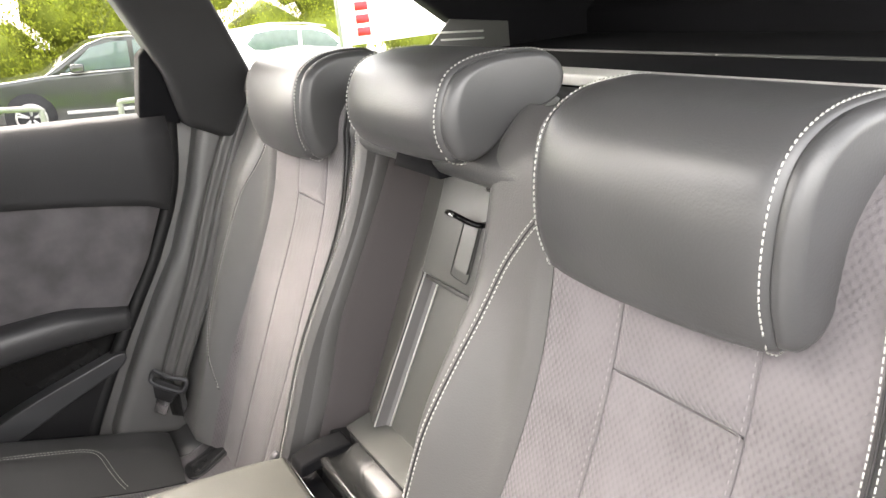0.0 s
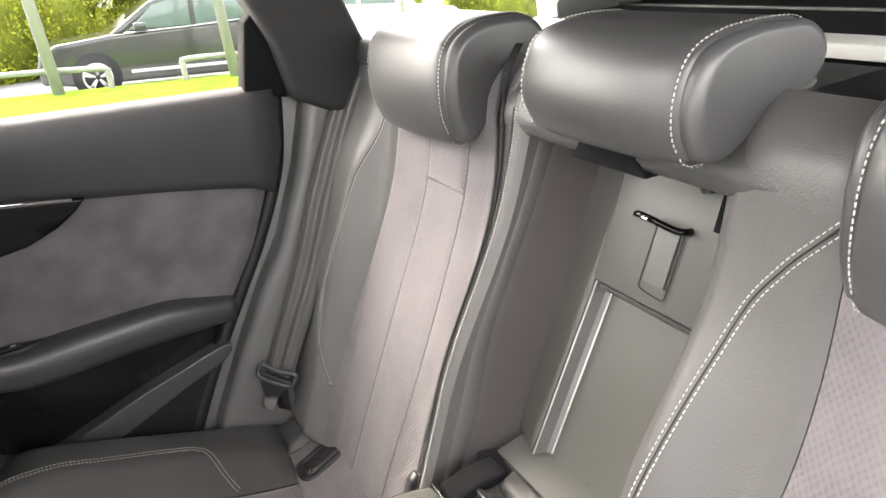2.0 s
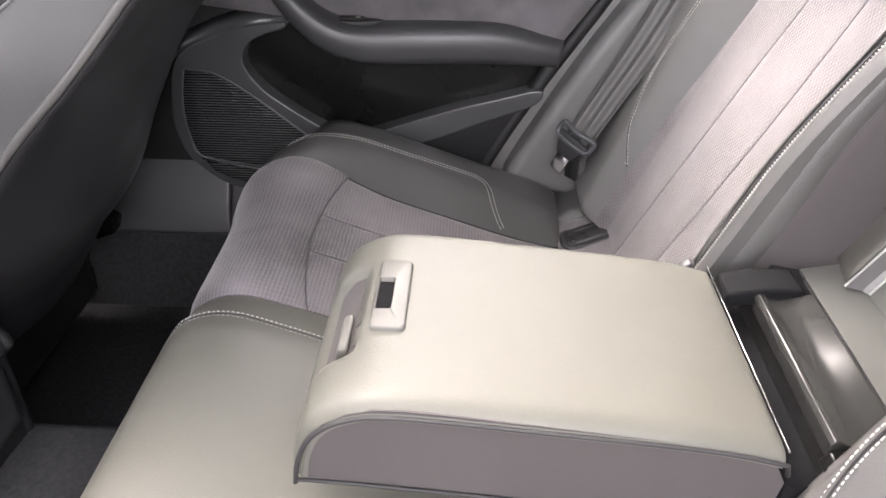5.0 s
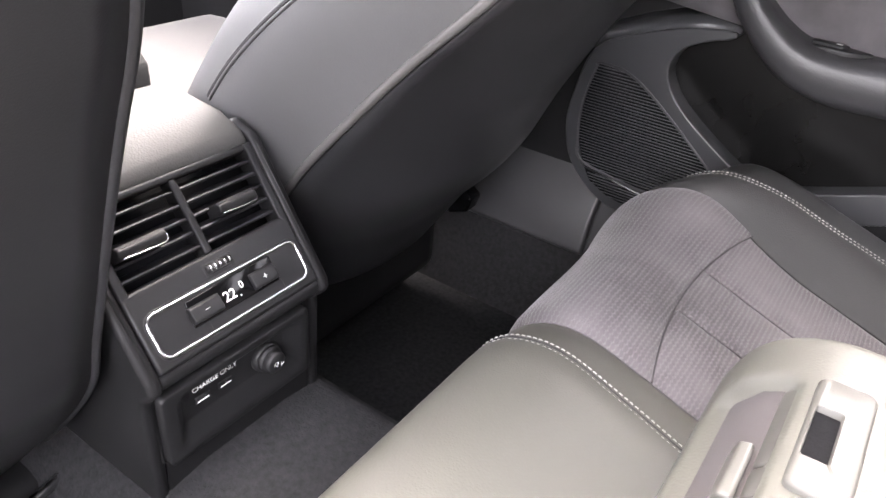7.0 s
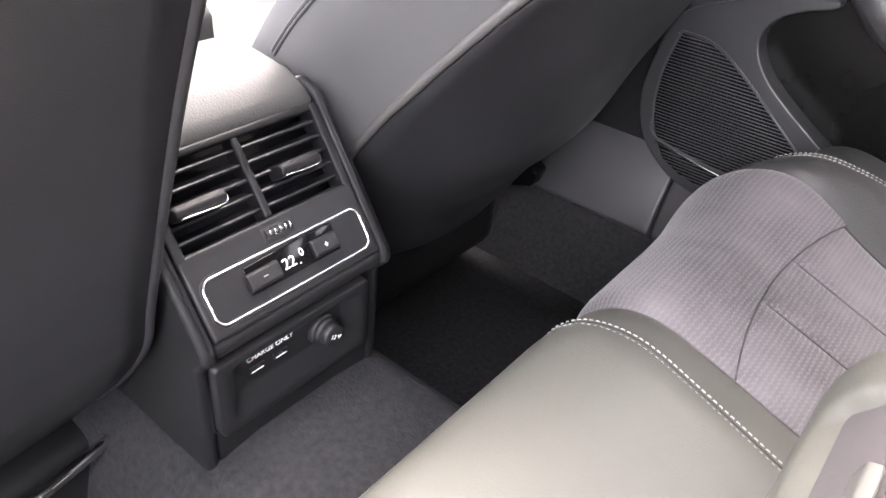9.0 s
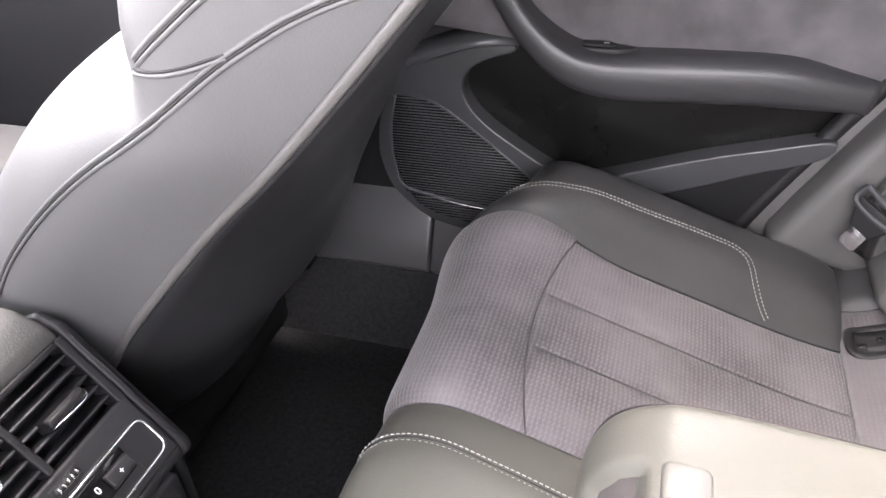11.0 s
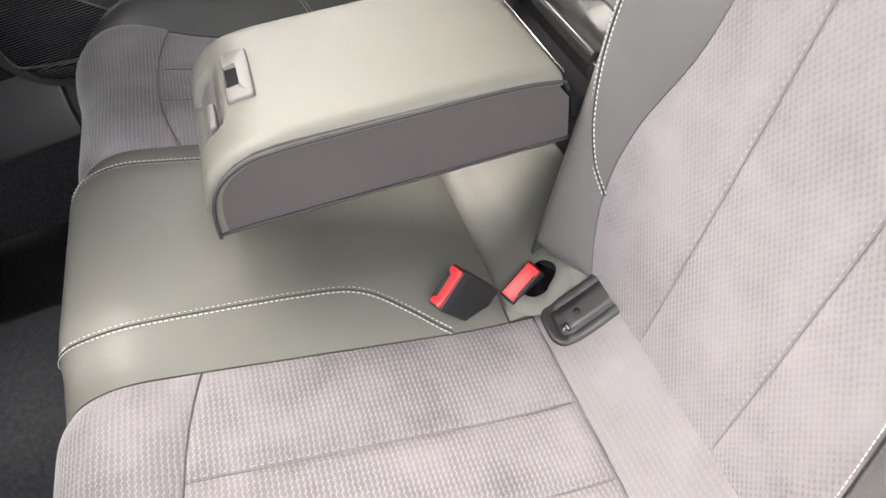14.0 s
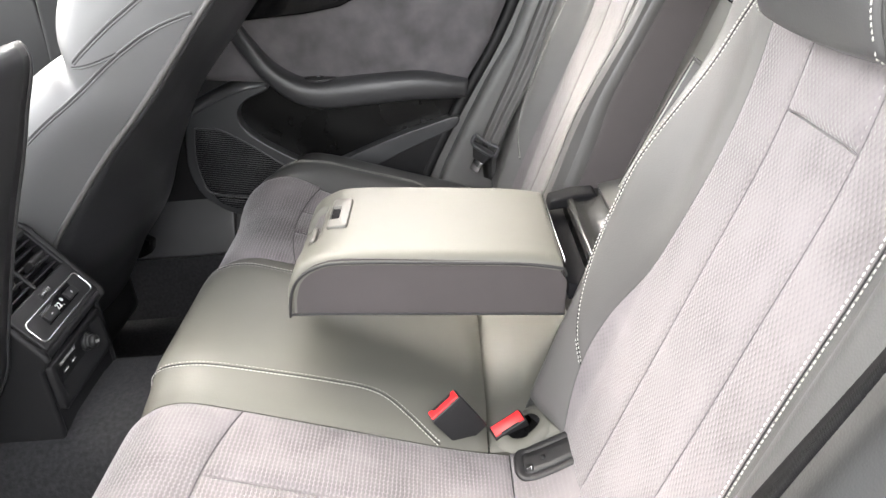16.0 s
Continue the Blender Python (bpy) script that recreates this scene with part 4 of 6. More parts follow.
part("console_lid", prism([(-0.842, 0.515), (-0.842, 0.556), (-0.852, 0.566), (-0.88, 0.570), (-1.2, 0.560), (-1.2, 0.515)], "y", MID - 0.085, MID + 0.085, 0.012, 4), CAP, console, "grey leather lid")


FACE_LOW, FACE_UP = Vector((-0.638, 0, 0.409)), Vector((-0.578, 0, 0.816)).normalized()
FACE_OUT = Vector((FACE_UP.z, 0, -FACE_UP.x))


def on_face(u, v, lift=0.0):
    """A place on the sloping face: u across from its middle, v up the slope from its lower lip."""
    return FACE_LOW + FACE_UP * v + Vector((0, MID + u, 0)) + FACE_OUT * lift


def face_prism(outline, u0, u1, radius=0.001, segments=2, angle=30):
    """A solid along u with an outline in (v, lift)."""
    bm = bmesh.new()
    rows = [[bm.verts.new(on_face(u, v, h)) for v, h in outline] for u in (u0, u1)]
    bm.faces.new(rows[0])
    bm.faces.new(rows[1][::-1])
    for i in range(len(outline)):
        j = (i + 1) % len(outline)
        bm.faces.new((rows[0][j], rows[0][i], rows[1][i], rows[1][j]))
    bmesh.ops.recalc_face_normals(bm, faces=bm.faces)
    return rounded(bm, radius, segments, angle)


def face_plate(points, low, high, radius=0.001, segments=2, angle=30):
    """A solid on the face with an outline in (u, v)."""
    bm = bmesh.new()
    rows = [[bm.verts.new(on_face(u, v, h)) for u, v in points] for h in (low, high)]
    bm.faces.new(rows[0])
    bm.faces.new(rows[1][::-1])
    for i in range(len(points)):
        j = (i + 1) % len(points)
        bm.faces.new((rows[0][j], rows[0][i], rows[1][i], rows[1][j]))
    bmesh.ops.recalc_face_normals(bm, faces=bm.faces)
    return rounded(bm, radius, segments, angle)


def face_box(u0, u1, v0, v1, low, high, radius=0.001, segments=2):
    return face_plate([(u0, v0), (u1, v0), (u1, v1), (u0, v1)], low, high, radius, segments)


def rounded_loop(u0, u1, v0, v1, r, n=8):
    out = []
    for cu, cv, a0 in ((u1 - r, v1 - r, 0), (u0 + r, v1 - r, 90), (u0 + r, v0 + r, 180), (u1 - r, v0 + r, 270)):
        out += [(cu + r * math.cos(radians(a0 + 90 * k / n)), cv + r * math.sin(radians(a0 + 90 * k / n))) for k in range(n + 1)]
    return out + out[:1]


# shallow backing, its black standing for the shade of a deep vent
part("vent_cavity", face_box(-0.074, 0.074, 0.062, 0.130, -0.016, -0.0125, 0), SHELF, console, "vent backing coloured black for the shade inside")
for u0, u1, v0, v1 in ((-0.0815, -0.0735, 0.060, 0.1335), (0.0735, 0.0815, 0.060, 0.1335), (-0.0735, 0.0735, 0.1275, 0.1335)):
    part("vent_frame", face_box(u0, u1, v0, v1, -0.014, 0.0062, 0.0022, 3), PLASTIC, console)
part("vent_divider", face_box(-0.0035, 0.0035, 0.0640, 0.1285, -0.012, 0.0050, 0.0028, 3), PLASTIC, console)
part("face_plate", face_box(-0.0815, 0.0815, 0.0, 0.0645, -0.012, 0.0062, 0.0035, 3), PLASTIC, console, "matt dark grey face plate")
for s in (-1, 1):
    lo, hi = sorted((s * 0.0035, s * 0.0740))
    for k in range(5):
        v = 0.0715 + k * 0.0117
        part("vent_slat", face_prism([(v + 0.0040, -0.0125), (v + 0.0055, -0.0125), (v + 0.0020, 0.0022), (v + 0.0004, 0.0030), (v - 0.0010, 0.0016)], lo, hi, 0.0005, 2, 20), SLAT, console)
    c = -0.0510 if s < 0 else 0.0375
    half = 0.0205 if s < 0 else 0.0190
    knob = part("vent_knob", face_prism([(0.0865, -0.004), (0.0865, 0.0115), (0.0885, 0.0165), (0.0935, 0.0180), (0.0975, 0.0150), (0.0985, -0.004)], c - half, c + half, 0.0028, 4, 20), PLASTIC, console, "moulded dark vent paddle")
    part("knob_trim", tube(smooth_line([on_face(c - half * 0.86, 0.0878, 0.0150), on_face(c, 0.0868, 0.0166), on_face(c + half * 0.80, 0.0868, 0.0160), on_face(c + half * 0.99, 0.0890, 0.0146), on_face(c + half * 1.0, 0.0920, 0.0150)], 20), 0.0009, 6), CHROME, knob, "chrome edge")
wheel = part("vent_wheel", face_prism([(0.0492 + 0.0042 * (1 - math.cos(a)), 0.0040 + 0.0062 * math.sin(a)) for a in np.linspace(0, math.pi, 9)], -0.0115, 0.0125, 0.0003, 1), PLASTIC_BLACK, console, "ribbed thumb wheel")
part("wheel_recess", face_box(-0.0135, 0.0145, 0.0482, 0.0586, 0.0058, 0.0066, 0.0004), RUBBER, console)
for k in range(5):
    u = -0.0092 + k * 0.0046
    part("wheel_rib", face_prism([(0.0500 + 0.0036 * (1 - math.cos(a)), 0.0050 + 0.0060 * math.sin(a)) for a in np.linspace(0.2, math.pi - 0.2, 7)], u, u + 0.0016, 0.0002, 1), CHROME, wheel)
part("chrome_frame", tube([on_face(u, v, 0.0062) for u, v in rounded_loop(-0.0735, 0.0745, 0.0085, 0.0432, 0.0085)], 0.0014, 8, caps=False), CHROME, console, "thin chrome frame")
part("frame_gap", tube([on_face(u, v, 0.0061) for u, v in rounded_loop(-0.0756, 0.0766, 0.0064, 0.0453, 0.0100)], 0.0007, 6, caps=False), RUBBER, console)
for u in (-0.0285, 0.0470):
    part("face_joint", face_box(u - 0.0003, u + 0.0003, 0.0100, 0.0180, 0.004, 0.0064, 0), RUBBER, console)
display = part("climate_panel", face_plate([(-0.0415, 0.0180), (0.0445, 0.0180), (0.0455, 0.0405), (0.0200, 0.0410), (-0.0400, 0.0395)], 0.004, 0.0074, 0.0012, 3), GLOSS_BLACK, console, "gloss black climate control")
for c, wide, n in ((-0.0275, 0.0140, "minus_key"), (0.0310, 0.0125, "plus_key")):
    key = part(n, face_prism([(0.0205, 0.005), (0.0205, 0.0108), (0.0225, 0.0122), (0.0325, 0.0112), (0.0345, 0.0098), (0.0345, 0.005)], c - wide, c + wide, 0.0014, 3, 25), PLASTIC, display, "matt grey key")
    part("sign", face_box(c - 0.0020, c + 0.0020, 0.0272, 0.0278, 0.0112, 0.0121, 0), INK, key)
    if c > 0:
        part("sign", face_box(c - 0.0003, c + 0.0003, 0.0255, 0.0295, 0.0112, 0.0121, 0), INK, key)


def writing(text, size, matrix, material, parent, name="writing"):
    cu = bpy.data.curves.new(name, "FONT")
    cu.body, cu.size, cu.align_x, cu.align_y, cu.extrude = text, size, "CENTER", "CENTER", 0.0002
    tmp = bpy.data.objects.new(name, cu)
    scene.collection.objects.link(tmp)
    data = bpy.data.meshes.new_from_object(tmp.evaluated_get(bpy.context.evaluated_depsgraph_get()))
    bpy.data.objects.remove(tmp)
    bpy.data.curves.remove(cu)
    data.transform(matrix)
    data.materials.append(material)
    ob = new(name, data)
    ob.parent = parent
    return ob


def face_matrix(u, v, lift):
    """Writing on the face: its right is +y, its up runs up the slope."""
    m = Matrix((Vector((0, 1, 0)), FACE_UP, FACE_OUT)).transposed().to_4x4()
    m.translation = on_face(u, v, lift)
    return m


writing("22", 0.0120, face_matrix(-0.0035, 0.0272, 0.0077), INK, display, "digits")
writing("0", 0.0085, face_matrix(0.0095, 0.0305, 0.0077), INK, display, "digits")
part("dot", face_box(0.0050, 0.0062, 0.0225, 0.0237, 0.0072, 0.0079, 0), INK, display)
# lower panel: a dished frame round the sockets
def rear_ring(y0, y1, z0, z1, r, x):
    return [(x, y, z) for y, z in rounded_loop(y0, y1, z0, z1, r, 6)]


rings = [rear_ring(-0.1010, 0.0545, 0.3130, 0.3860, 0.005, -0.6490), rear_ring(-0.1010, 0.0545, 0.3130, 0.3860, 0.005, -0.6388), rear_ring(-0.0995, 0.0530, 0.3145, 0.3845, 0.005, -0.6376),
         rear_ring(-0.0900, 0.0450, 0.3215, 0.3790, 0.010, -0.6376), rear_ring(-0.0880, 0.0425, 0.3240, 0.3775, 0.009, -0.6384), rear_ring(-0.0800, 0.0300, 0.3400, 0.3745, 0.006, -0.6462), rear_ring(-0.0790, 0.0290, 0.3410, 0.3740, 0.006, -0.6468)]
bm = bmesh.new()
vs = [[bm.verts.new(p) for p in r[:-1]] for r in rings]
for a, b in zip(vs, vs[1:]):
    for i in range(len(a)):
        j = (i + 1) % len(a)
        bm.faces.new((a[i], a[j], b[j], b[i]))
bm.faces.new(vs[-1])
bmesh.ops.recalc_face_normals(bm, faces=bm.faces)
sock = part("socket_panel", bm, PLASTIC, console, "dished dark socket panel")
part("panel_gap", tube(rear_ring(-0.1025, 0.0560, 0.3115, 0.3875, 0.006, -0.6478), 0.0013, 6, caps=False), RUBBER, console)
part("socket_ring", tube([(-0.650, 0.0075, 0.3545), (-0.6435, 0.0075, 0.3545), (-0.6415, 0.0075, 0.3545)], lambda t: 0.0150 - 0.0012 * t, 32), PLASTIC_BLACK, sock, "black ring")
part("socket_collar", tube([(-0.643, 0.0075, 0.3545), (-0.6375, 0.0075, 0.3545)], 0.0122, 32), RUBBER, sock)
cap = part("socket_cap", tube([(-0.641, 0.0075, 0.3545), (-0.6340, 0.0075, 0.3545), (-0.6310, 0.0075, 0.3545), (-0.6300, 0.0075, 0.3545)], lambda t: 0.0104 if t < 0.5 else 0.0104 - 0.003 * (t - 0.5), 32), PLASTIC_BLACK, sock, "black socket cap")
rear_turn = Matrix(((0, 0, 1, 0), (1, 0, 0, 0), (0, 1, 0, 0), (0, 0, 0, 1)))
writing("12 V", 0.0062, Matrix.Translation((-0.6297, 0.0085, 0.3530)) @ Matrix.Rotation(radians(-28), 4, "X") @ rear_turn, INK, cap, "label")
writing("CHARGE ONLY", 0.0066, Matrix.Translation((-0.6464, -0.0455, 0.3665)) @ rear_turn, INK, sock, "label")
for y in (-0.0595, -0.0365):
    port = part("usb_port", box((-0.650, y - 0.0070, 0.3520), (-0.6452, y + 0.0070, 0.3580), 0.0006), RUBBER, sock, "black usb port")
    part("tongue", box((-0.6462, y - 0.0055, 0.3530), (-0.6448, y + 0.0055, 0.3542), 0.0003), INK, port)
    part("contact", box((-0.6455, y - 0.0005, 0.3550), (-0.6448, y + 0.0020, 0.3570), 0.0002), CHROME, port)

# ---------------------------------------------------------------- front seats
def front_seat(y0, spine, label, half, thick, bulge, top, trim, corner):
    """A backrest seen from behind. spine: the rear edge in (x, z) from below; thick: its depth and bulge: how far the rear panel swells, along the spine;
    top: the height at which the rear panel ends."""
    fs = thing("front_seat", label, "car seat", group="front seats")
    line = smooth_line(spine, 96)
    last = len(line) - 1
    body, pan = bmesh.new(), bmesh.new()
    rows, prows, edges = [], [], ([], [])
    for i, p in enumerate(line):
        t = i / last
        d = (line[min(i + 1, last)] - line[max(i - 1, 0)]).normalized()
        n = Vector((-d.y, d.x))
        hw = half * (1 - 0.08 * smooth_step(t, 0.75, 1.0))
        dep = thick(t)
        row = []
        for k in range(49):
            ang = math.pi * (-0.02 + 1.04 * k / 48)
            c = -math.cos(ang)
            yy = math.copysign(abs(c) ** 0.30 * hw, c)
            f = max(0.0, math.sin(ang)) ** 0.62 * dep
            swell = 0.030 * math.sin(math.pi * min(1.0, f / dep)) * math.copysign(1, yy)
            row.append(body.verts.new((p.x + n.x * f, y0 + yy + swell, p.y + n.y * f)))
        rows.append(row)
        if p.y <= top:
            # the panel's lower corners are rounded off
            fall = max(0.0, 1 - t / 0.22)
            pw = hw - 0.003 - corner * fall ** 2
            prow = []
            for k in range(25):
                w = -1 + 2 * k / 24
                out = bulge(t) * (1 - abs(w) ** 2.4) + 0.004
                prow.append(pan.verts.new((p.x - n.x * out * 0.75 + 0.25 * out, y0 + w * pw, p.y - n.y * out * 0.75)))
            prows.append(prow)
            for s, e in zip((-1, 1), edges):
                e.append((p.x + 0.002, y0 + s * (hw + 0.001), p.y))
    for grid, m in ((rows, body), (prows, pan)):
        for a, b in zip(grid, grid[1:]):
            for i in range(len(a) - 1):
                m.faces.new((a[i], a[i + 1], b[i + 1], b[i]))
    body.faces.new(rows[-1])
    body.faces.new(rows[0][::-1])
    bmesh.ops.recalc_face_normals(body, faces=body.faces)
    bmesh.ops.recalc_face_normals(pan, faces=pan.faces)
    bmesh.ops.solidify(pan, geom=pan.faces[:], thickness=0.004)
    part("backrest", body, LEATHER_SEAT, fs, "smooth grey leather")
    part("rear_panel", pan, PANEL, fs, "black hard rear panel")
    for e in edges:
        part("piping", tube(e, lambda t: 0.0042 * min(1.0, 12 * (1 - t) + 0.25), 8), trim, fs, "raised edge of the rear panel")
    return fs


far_front = front_seat(0.352, [(-0.800, 0.25), (-0.765, 0.375), (-0.705, 0.470), (-0.645, 0.540), (-0.578, 0.611), (-0.515, 0.671), (-0.452, 0.737), (-0.408, 0.785), (-0.372, 0.823), (-0.344, 0.852), (-0.331, 0.872), (-0.327, 0.895), (-0.333, 0.945)],
                       "reclined front seat in smooth grey leather with a black rear panel", 0.245,
                       hermite([0.0, 0.25, 0.45, 0.54, 0.575, 0.61, 0.66, 0.80, 0.92, 1.0], [0.185, 0.182, 0.166, 0.142, 0.130, 0.160, 0.180, 0.175, 0.140, 0.09]),
                       hermite([0.0, 0.10, 0.25, 0.38, 0.50, 0.65, 0.9, 1.0], [0.030, 0.060, 0.085, 0.055, 0.022, 0.004, 0.0, 0.0]), 0.869, EDGE_LEATHER, 0.10)
part("seat_cushion", box((-1.42, 0.12, 0.26), (-0.90, 0.60, 0.405), 0.05, 5), CLOTH_PLAIN, far_front, "light grey cloth seat cushion")
part("seat_bolster", prism([(-1.42, 0.30), (-1.42, 0.42), (-1.10, 0.440), (-0.90, 0.430), (-0.88, 0.30)], "y", 0.105, 0.165, 0.022, 4), LEATHER_SEAT, far_front, "grey leather cushion bolster")
part("seat_frame", box((-1.35, 0.14, 0.08), (-0.84, 0.57, 0.27), 0.03, 3), PLASTIC_BLACK, far_front, "black underside of the seat")
part("latch_cover", prism([(-0.785, 0.235), (-0.790, 0.262), (-0.765, 0.285), (-0.745, 0.272), (-0.752, 0.248)], "y", 0.505, 0.535, 0.005, 3), GLOSS_BLACK, far_front, "small glossy black rail cover")
near_front = front_seat(-0.378, [(-0.840, 0.21), (-0.795, 0.265), (-0.733, 0.335), (-0.684, 0.40), (-0.660, 0.460), (-0.594, 0.615), (-0.536, 0.73), (-0.506, 0.785), (-0.499, 0.805), (-0.504, 0.818)],
                        "upright front seat in grey leather with a black rear panel", 0.252, lambda t: 0.19, lambda t: 0.012, 2.0, PANEL, 0.03)
part("seat_frame", box((-1.30, -0.62, 0.20), (-0.90, -0.13, 0.40), 0.05, 4), PLASTIC_BLACK, near_front, "black underside of the seat")
part("rail_strip", tube([(-0.762, -0.126, 0.246), (-0.762, -0.200, 0.228), (-0.765, -0.60, 0.215)], 0.0055, 8), CHROME, near_front, "bright steel rail edge")
part("rail_mount", box((-0.95, -0.60, 0.02), (-0.780, -0.128, 0.235), 0.02), PLASTIC_BLACK, near_front)

# seams on the side of the reclined seat
far_shell = [o for o in far_front.children if o.name.startswith("backrest")][0]
bpy.context.view_layer.update()


def ridge(points, double=True):
    """A felled seam laid on the leather."""
    pts = []
    for p in smooth_line(points, 60):
        ok, at, n, _ = far_shell.closest_point_on_mesh(p)
        pts.append((at, n if n.y < 0 else -n))
    near = lambda i: pts[max(0, i - 4):i + 5]
    pts = [(sum((p for p, n in near(i)), Vector()) / len(near(i)), sum((n for p, n in near(i)), Vector()).normalized()) for i in range(60)]
    way = [(pts[min(i + 1, 59)][0] - pts[max(i - 1, 0)][0]).normalized() for i in range(60)]
    for side in ((-1, 1) if double else (1,)):
        part("seam", tube([p + w.cross(n) * side * 0.0024 + n * 0.0002 for (p, n), w in zip(pts, way)], 0.0017, 8), LEATHER_SEAT, far_front)
    part("seam_groove", tube([p + n * 0.0006 for p, n in pts], 0.0010, 5), PIPING, far_front)


ridge([(-0.795, 0.08, 0.521), (-0.772, 0.078, 0.558), (-0.728, 0.074, 0.604), (-0.652, 0.074, 0.663), (-0.592, 0.074, 0.700), (-0.560, 0.074, 0.719), (-0.526, 0.074, 0.742), (-0.502, 0.075, 0.757), (-0.473, 0.077, 0.770), (-0.447, 0.080, 0.782), (-0.422, 0.085, 0.788), (-0.400, 0.092, 0.790), (-0.384, 0.100, 0.791)])
ridge([(-0.585, 0.078, 0.744), (-0.549, 0.078, 0.767), (-0.515, 0.078, 0.790), (-0.462, 0.080, 0.822), (-0.420, 0.086, 0.850), (-0.385, 0.092, 0.875)])
ridge([(-0.585, 0.078, 0.743), (-0.552, 0.078, 0.745), (-0.508, 0.078, 0.7565)], False)
part("shoulder_flap", prism([(-0.359, 0.873), (-0.348, 0.879), (-0.340, 0.888), (-0.337, 0.902), (-0.342, 0.965), (-0.44, 1.00), (-0.405, 0.935), (-0.374, 0.900)], "y", 0.082, 0.14, 0.007, 4), LEATHER_SEAT, far_front, "leather shoulder below the head restraint")

# ---------------------------------------------------------------- floor
tagged(mesh_object("floor", box((-1.9, -0.74, -0.06), (0.1, 0.72, 0.02)), FOOTWELL_LIT), "dark grey carpet floor of the footwells", "floor", kind="structure")
hump = prism([(-0.20, 0.0), (-0.170, 0.15), (-0.145, 0.240), (-0.115, 0.272), (-0.06, 0.281), (0.03, 0.281), (0.078, 0.274), (0.105, 0.245), (0.135, 0.15), (0.17, 0.0)], "x", -1.3, -0.42, 0.012, 3)
tagged(mesh_object("floor_tunnel", hump, CARPET), "grey carpet over the raised middle tunnel", "floor", kind="structure")

# ---------------------------------------------------------------- closed far door
door = thing("door_1", "closed rear door with suede insert, armrest, speaker and pocket", "car door", kind="structure")
rear_edge = [(0.115, 0.86), (0.085, 0.72), (0.03, 0.61), (-0.024, 0.53), (-0.075, 0.454), (-0.134, 0.35), (-0.175, 0.28), (-0.20, 0.12)]
part("door_base", prism([(-0.95, 0.12), (-0.95, 0.87)] + [(-0.237, 0.842), (0.10, 0.825)] + rear_edge[1:], "y", 0.705, 0.76, 0.004), PLASTIC_BLACK, door)


def door_sheet(rows):
    """rows: lists of (x, y, z)."""
    return sheet(rows, -0.012)


# upper pad under the window
xs_up = np.linspace(-0.95, 0.10, 20)
sill_z = lambda x: 0.851 - 0.067 * (x - 0.076)
alc_z = hermite([-0.95, -0.268, 0.07, 0.12], [0.86, 0.772, 0.705, 0.69])
rows = []
for x in xs_up:
    s, a = sill_z(x), alc_z(x)
    x2 = min(x, 0.078)
    rows.append([(x, 0.72, s - 0.012), (x, 0.680, s - 0.002), (x, 0.660, s - 0.007), (x, 0.655, s - 0.03), (min(x, 0.098), 0.660, (s + a) / 2), (x2, 0.668, a + 0.012), (x2, 0.672, a + 0.003), (x2, 0.70, a)])
part("upper_pad", door_sheet(rows), DOOR_PAD, door, "dark grain upper door pad")
# suede insert
rows = []
low_z = hermite([-0.95, -0.62, -0.41, -0.29, -0.023, 0.02], [0.60, 0.58, 0.560, 0.552, 0.528, 0.52])
edge_x = lambda z: float(np.interp(z, [p[1] for p in rear_edge[::-1]], [p[0] for p in rear_edge[::-1]])) - 0.012
for w in np.linspace(0, 1, 16):
    row = []
    for k in np.linspace(0, 1, 40):
        x = -0.90 + 0.97 * k
        z = low_z(x) + (alc_z(x) - low_z(x)) * w
        lim = edge_x(z)
        row.append((-0.90 + (lim + 0.90) * k, 0.684 - 0.008 * math.sin(math.pi * w), z))
    rows.append(row)
part("suede_insert", door_sheet(rows), ALCANTARA, door, "grey-violet suede insert")
# armrest with the pull
arm_line = smooth_line([(-0.522, 0.655, 0.690), (-0.508, 0.645, 0.665), (-0.482, 0.635, 0.622), (-0.452, 0.630, 0.581), (-0.405, 0.627, 0.543), (-0.35, 0.628, 0.527), (-0.25, 0.631, 0.528), (-0.15, 0.638, 0.528), (-0.085, 0.645, 0.520), (-0.036, 0.654, 0.512)], 70)
bm = bmesh.new()
rows = []
for i, p in enumerate(arm_line):
    t = i / 69
    tall = 0.019 + 0.014 * smooth_step(t, 0.15, 0.50) - 0.008 * smooth_step(t, 0.80, 1.0)
    deep = 0.026 + 0.022 * smooth_step(t, 0.05, 0.4)
    way = (arm_line[min(i + 1, 69)] - arm_line[max(i - 1, 0)]).normalized()
    up = Vector((-way.z, 0, way.x)).normalized()
    c = p + Vector((0, deep, 0))
    ring = []
    for k in range(24):
        a = 2 * math.pi * k / 24
        ca, sa = math.cos(a), math.sin(a)
        ring.append(bm.verts.new(c + Vector((0, -1, 0)) * math.copysign(abs(ca) ** 0.62, ca) * deep + up * math.copysign(abs(sa) ** 0.62, sa) * tall))
    rows.append(ring)
for a, b in zip(rows, rows[1:]):
    for i in range(24):
        j = (i + 1) % 24
        bm.faces.new((a[i], a[j], b[j], b[i]))
bm.faces.new(rows[0])
bm.faces.new(rows[-1])
bmesh.ops.recalc_face_normals(bm, faces=bm.faces)
part("armrest", bm, DOOR_SOFT, door, "dark padded armrest and pull handle")
sw = part("window_switch", prism([(-0.425, 0.664), (-0.400, 0.650), (-0.345, 0.646), (-0.325, 0.652), (-0.315, 0.662), (-0.345, 0.672), (-0.400, 0.674)], "z", 0.545, 0.5625, 0.003, 3), PLASTIC_BLACK, door, "black oval window switch panel")
part("switch_key", prism([(-0.385, 0.655), (-0.350, 0.652), (-0.342, 0.658), (-0.350, 0.666), (-0.385, 0.667)], "z", 0.560, 0.5665, 0.002, 3), PLASTIC, sw)
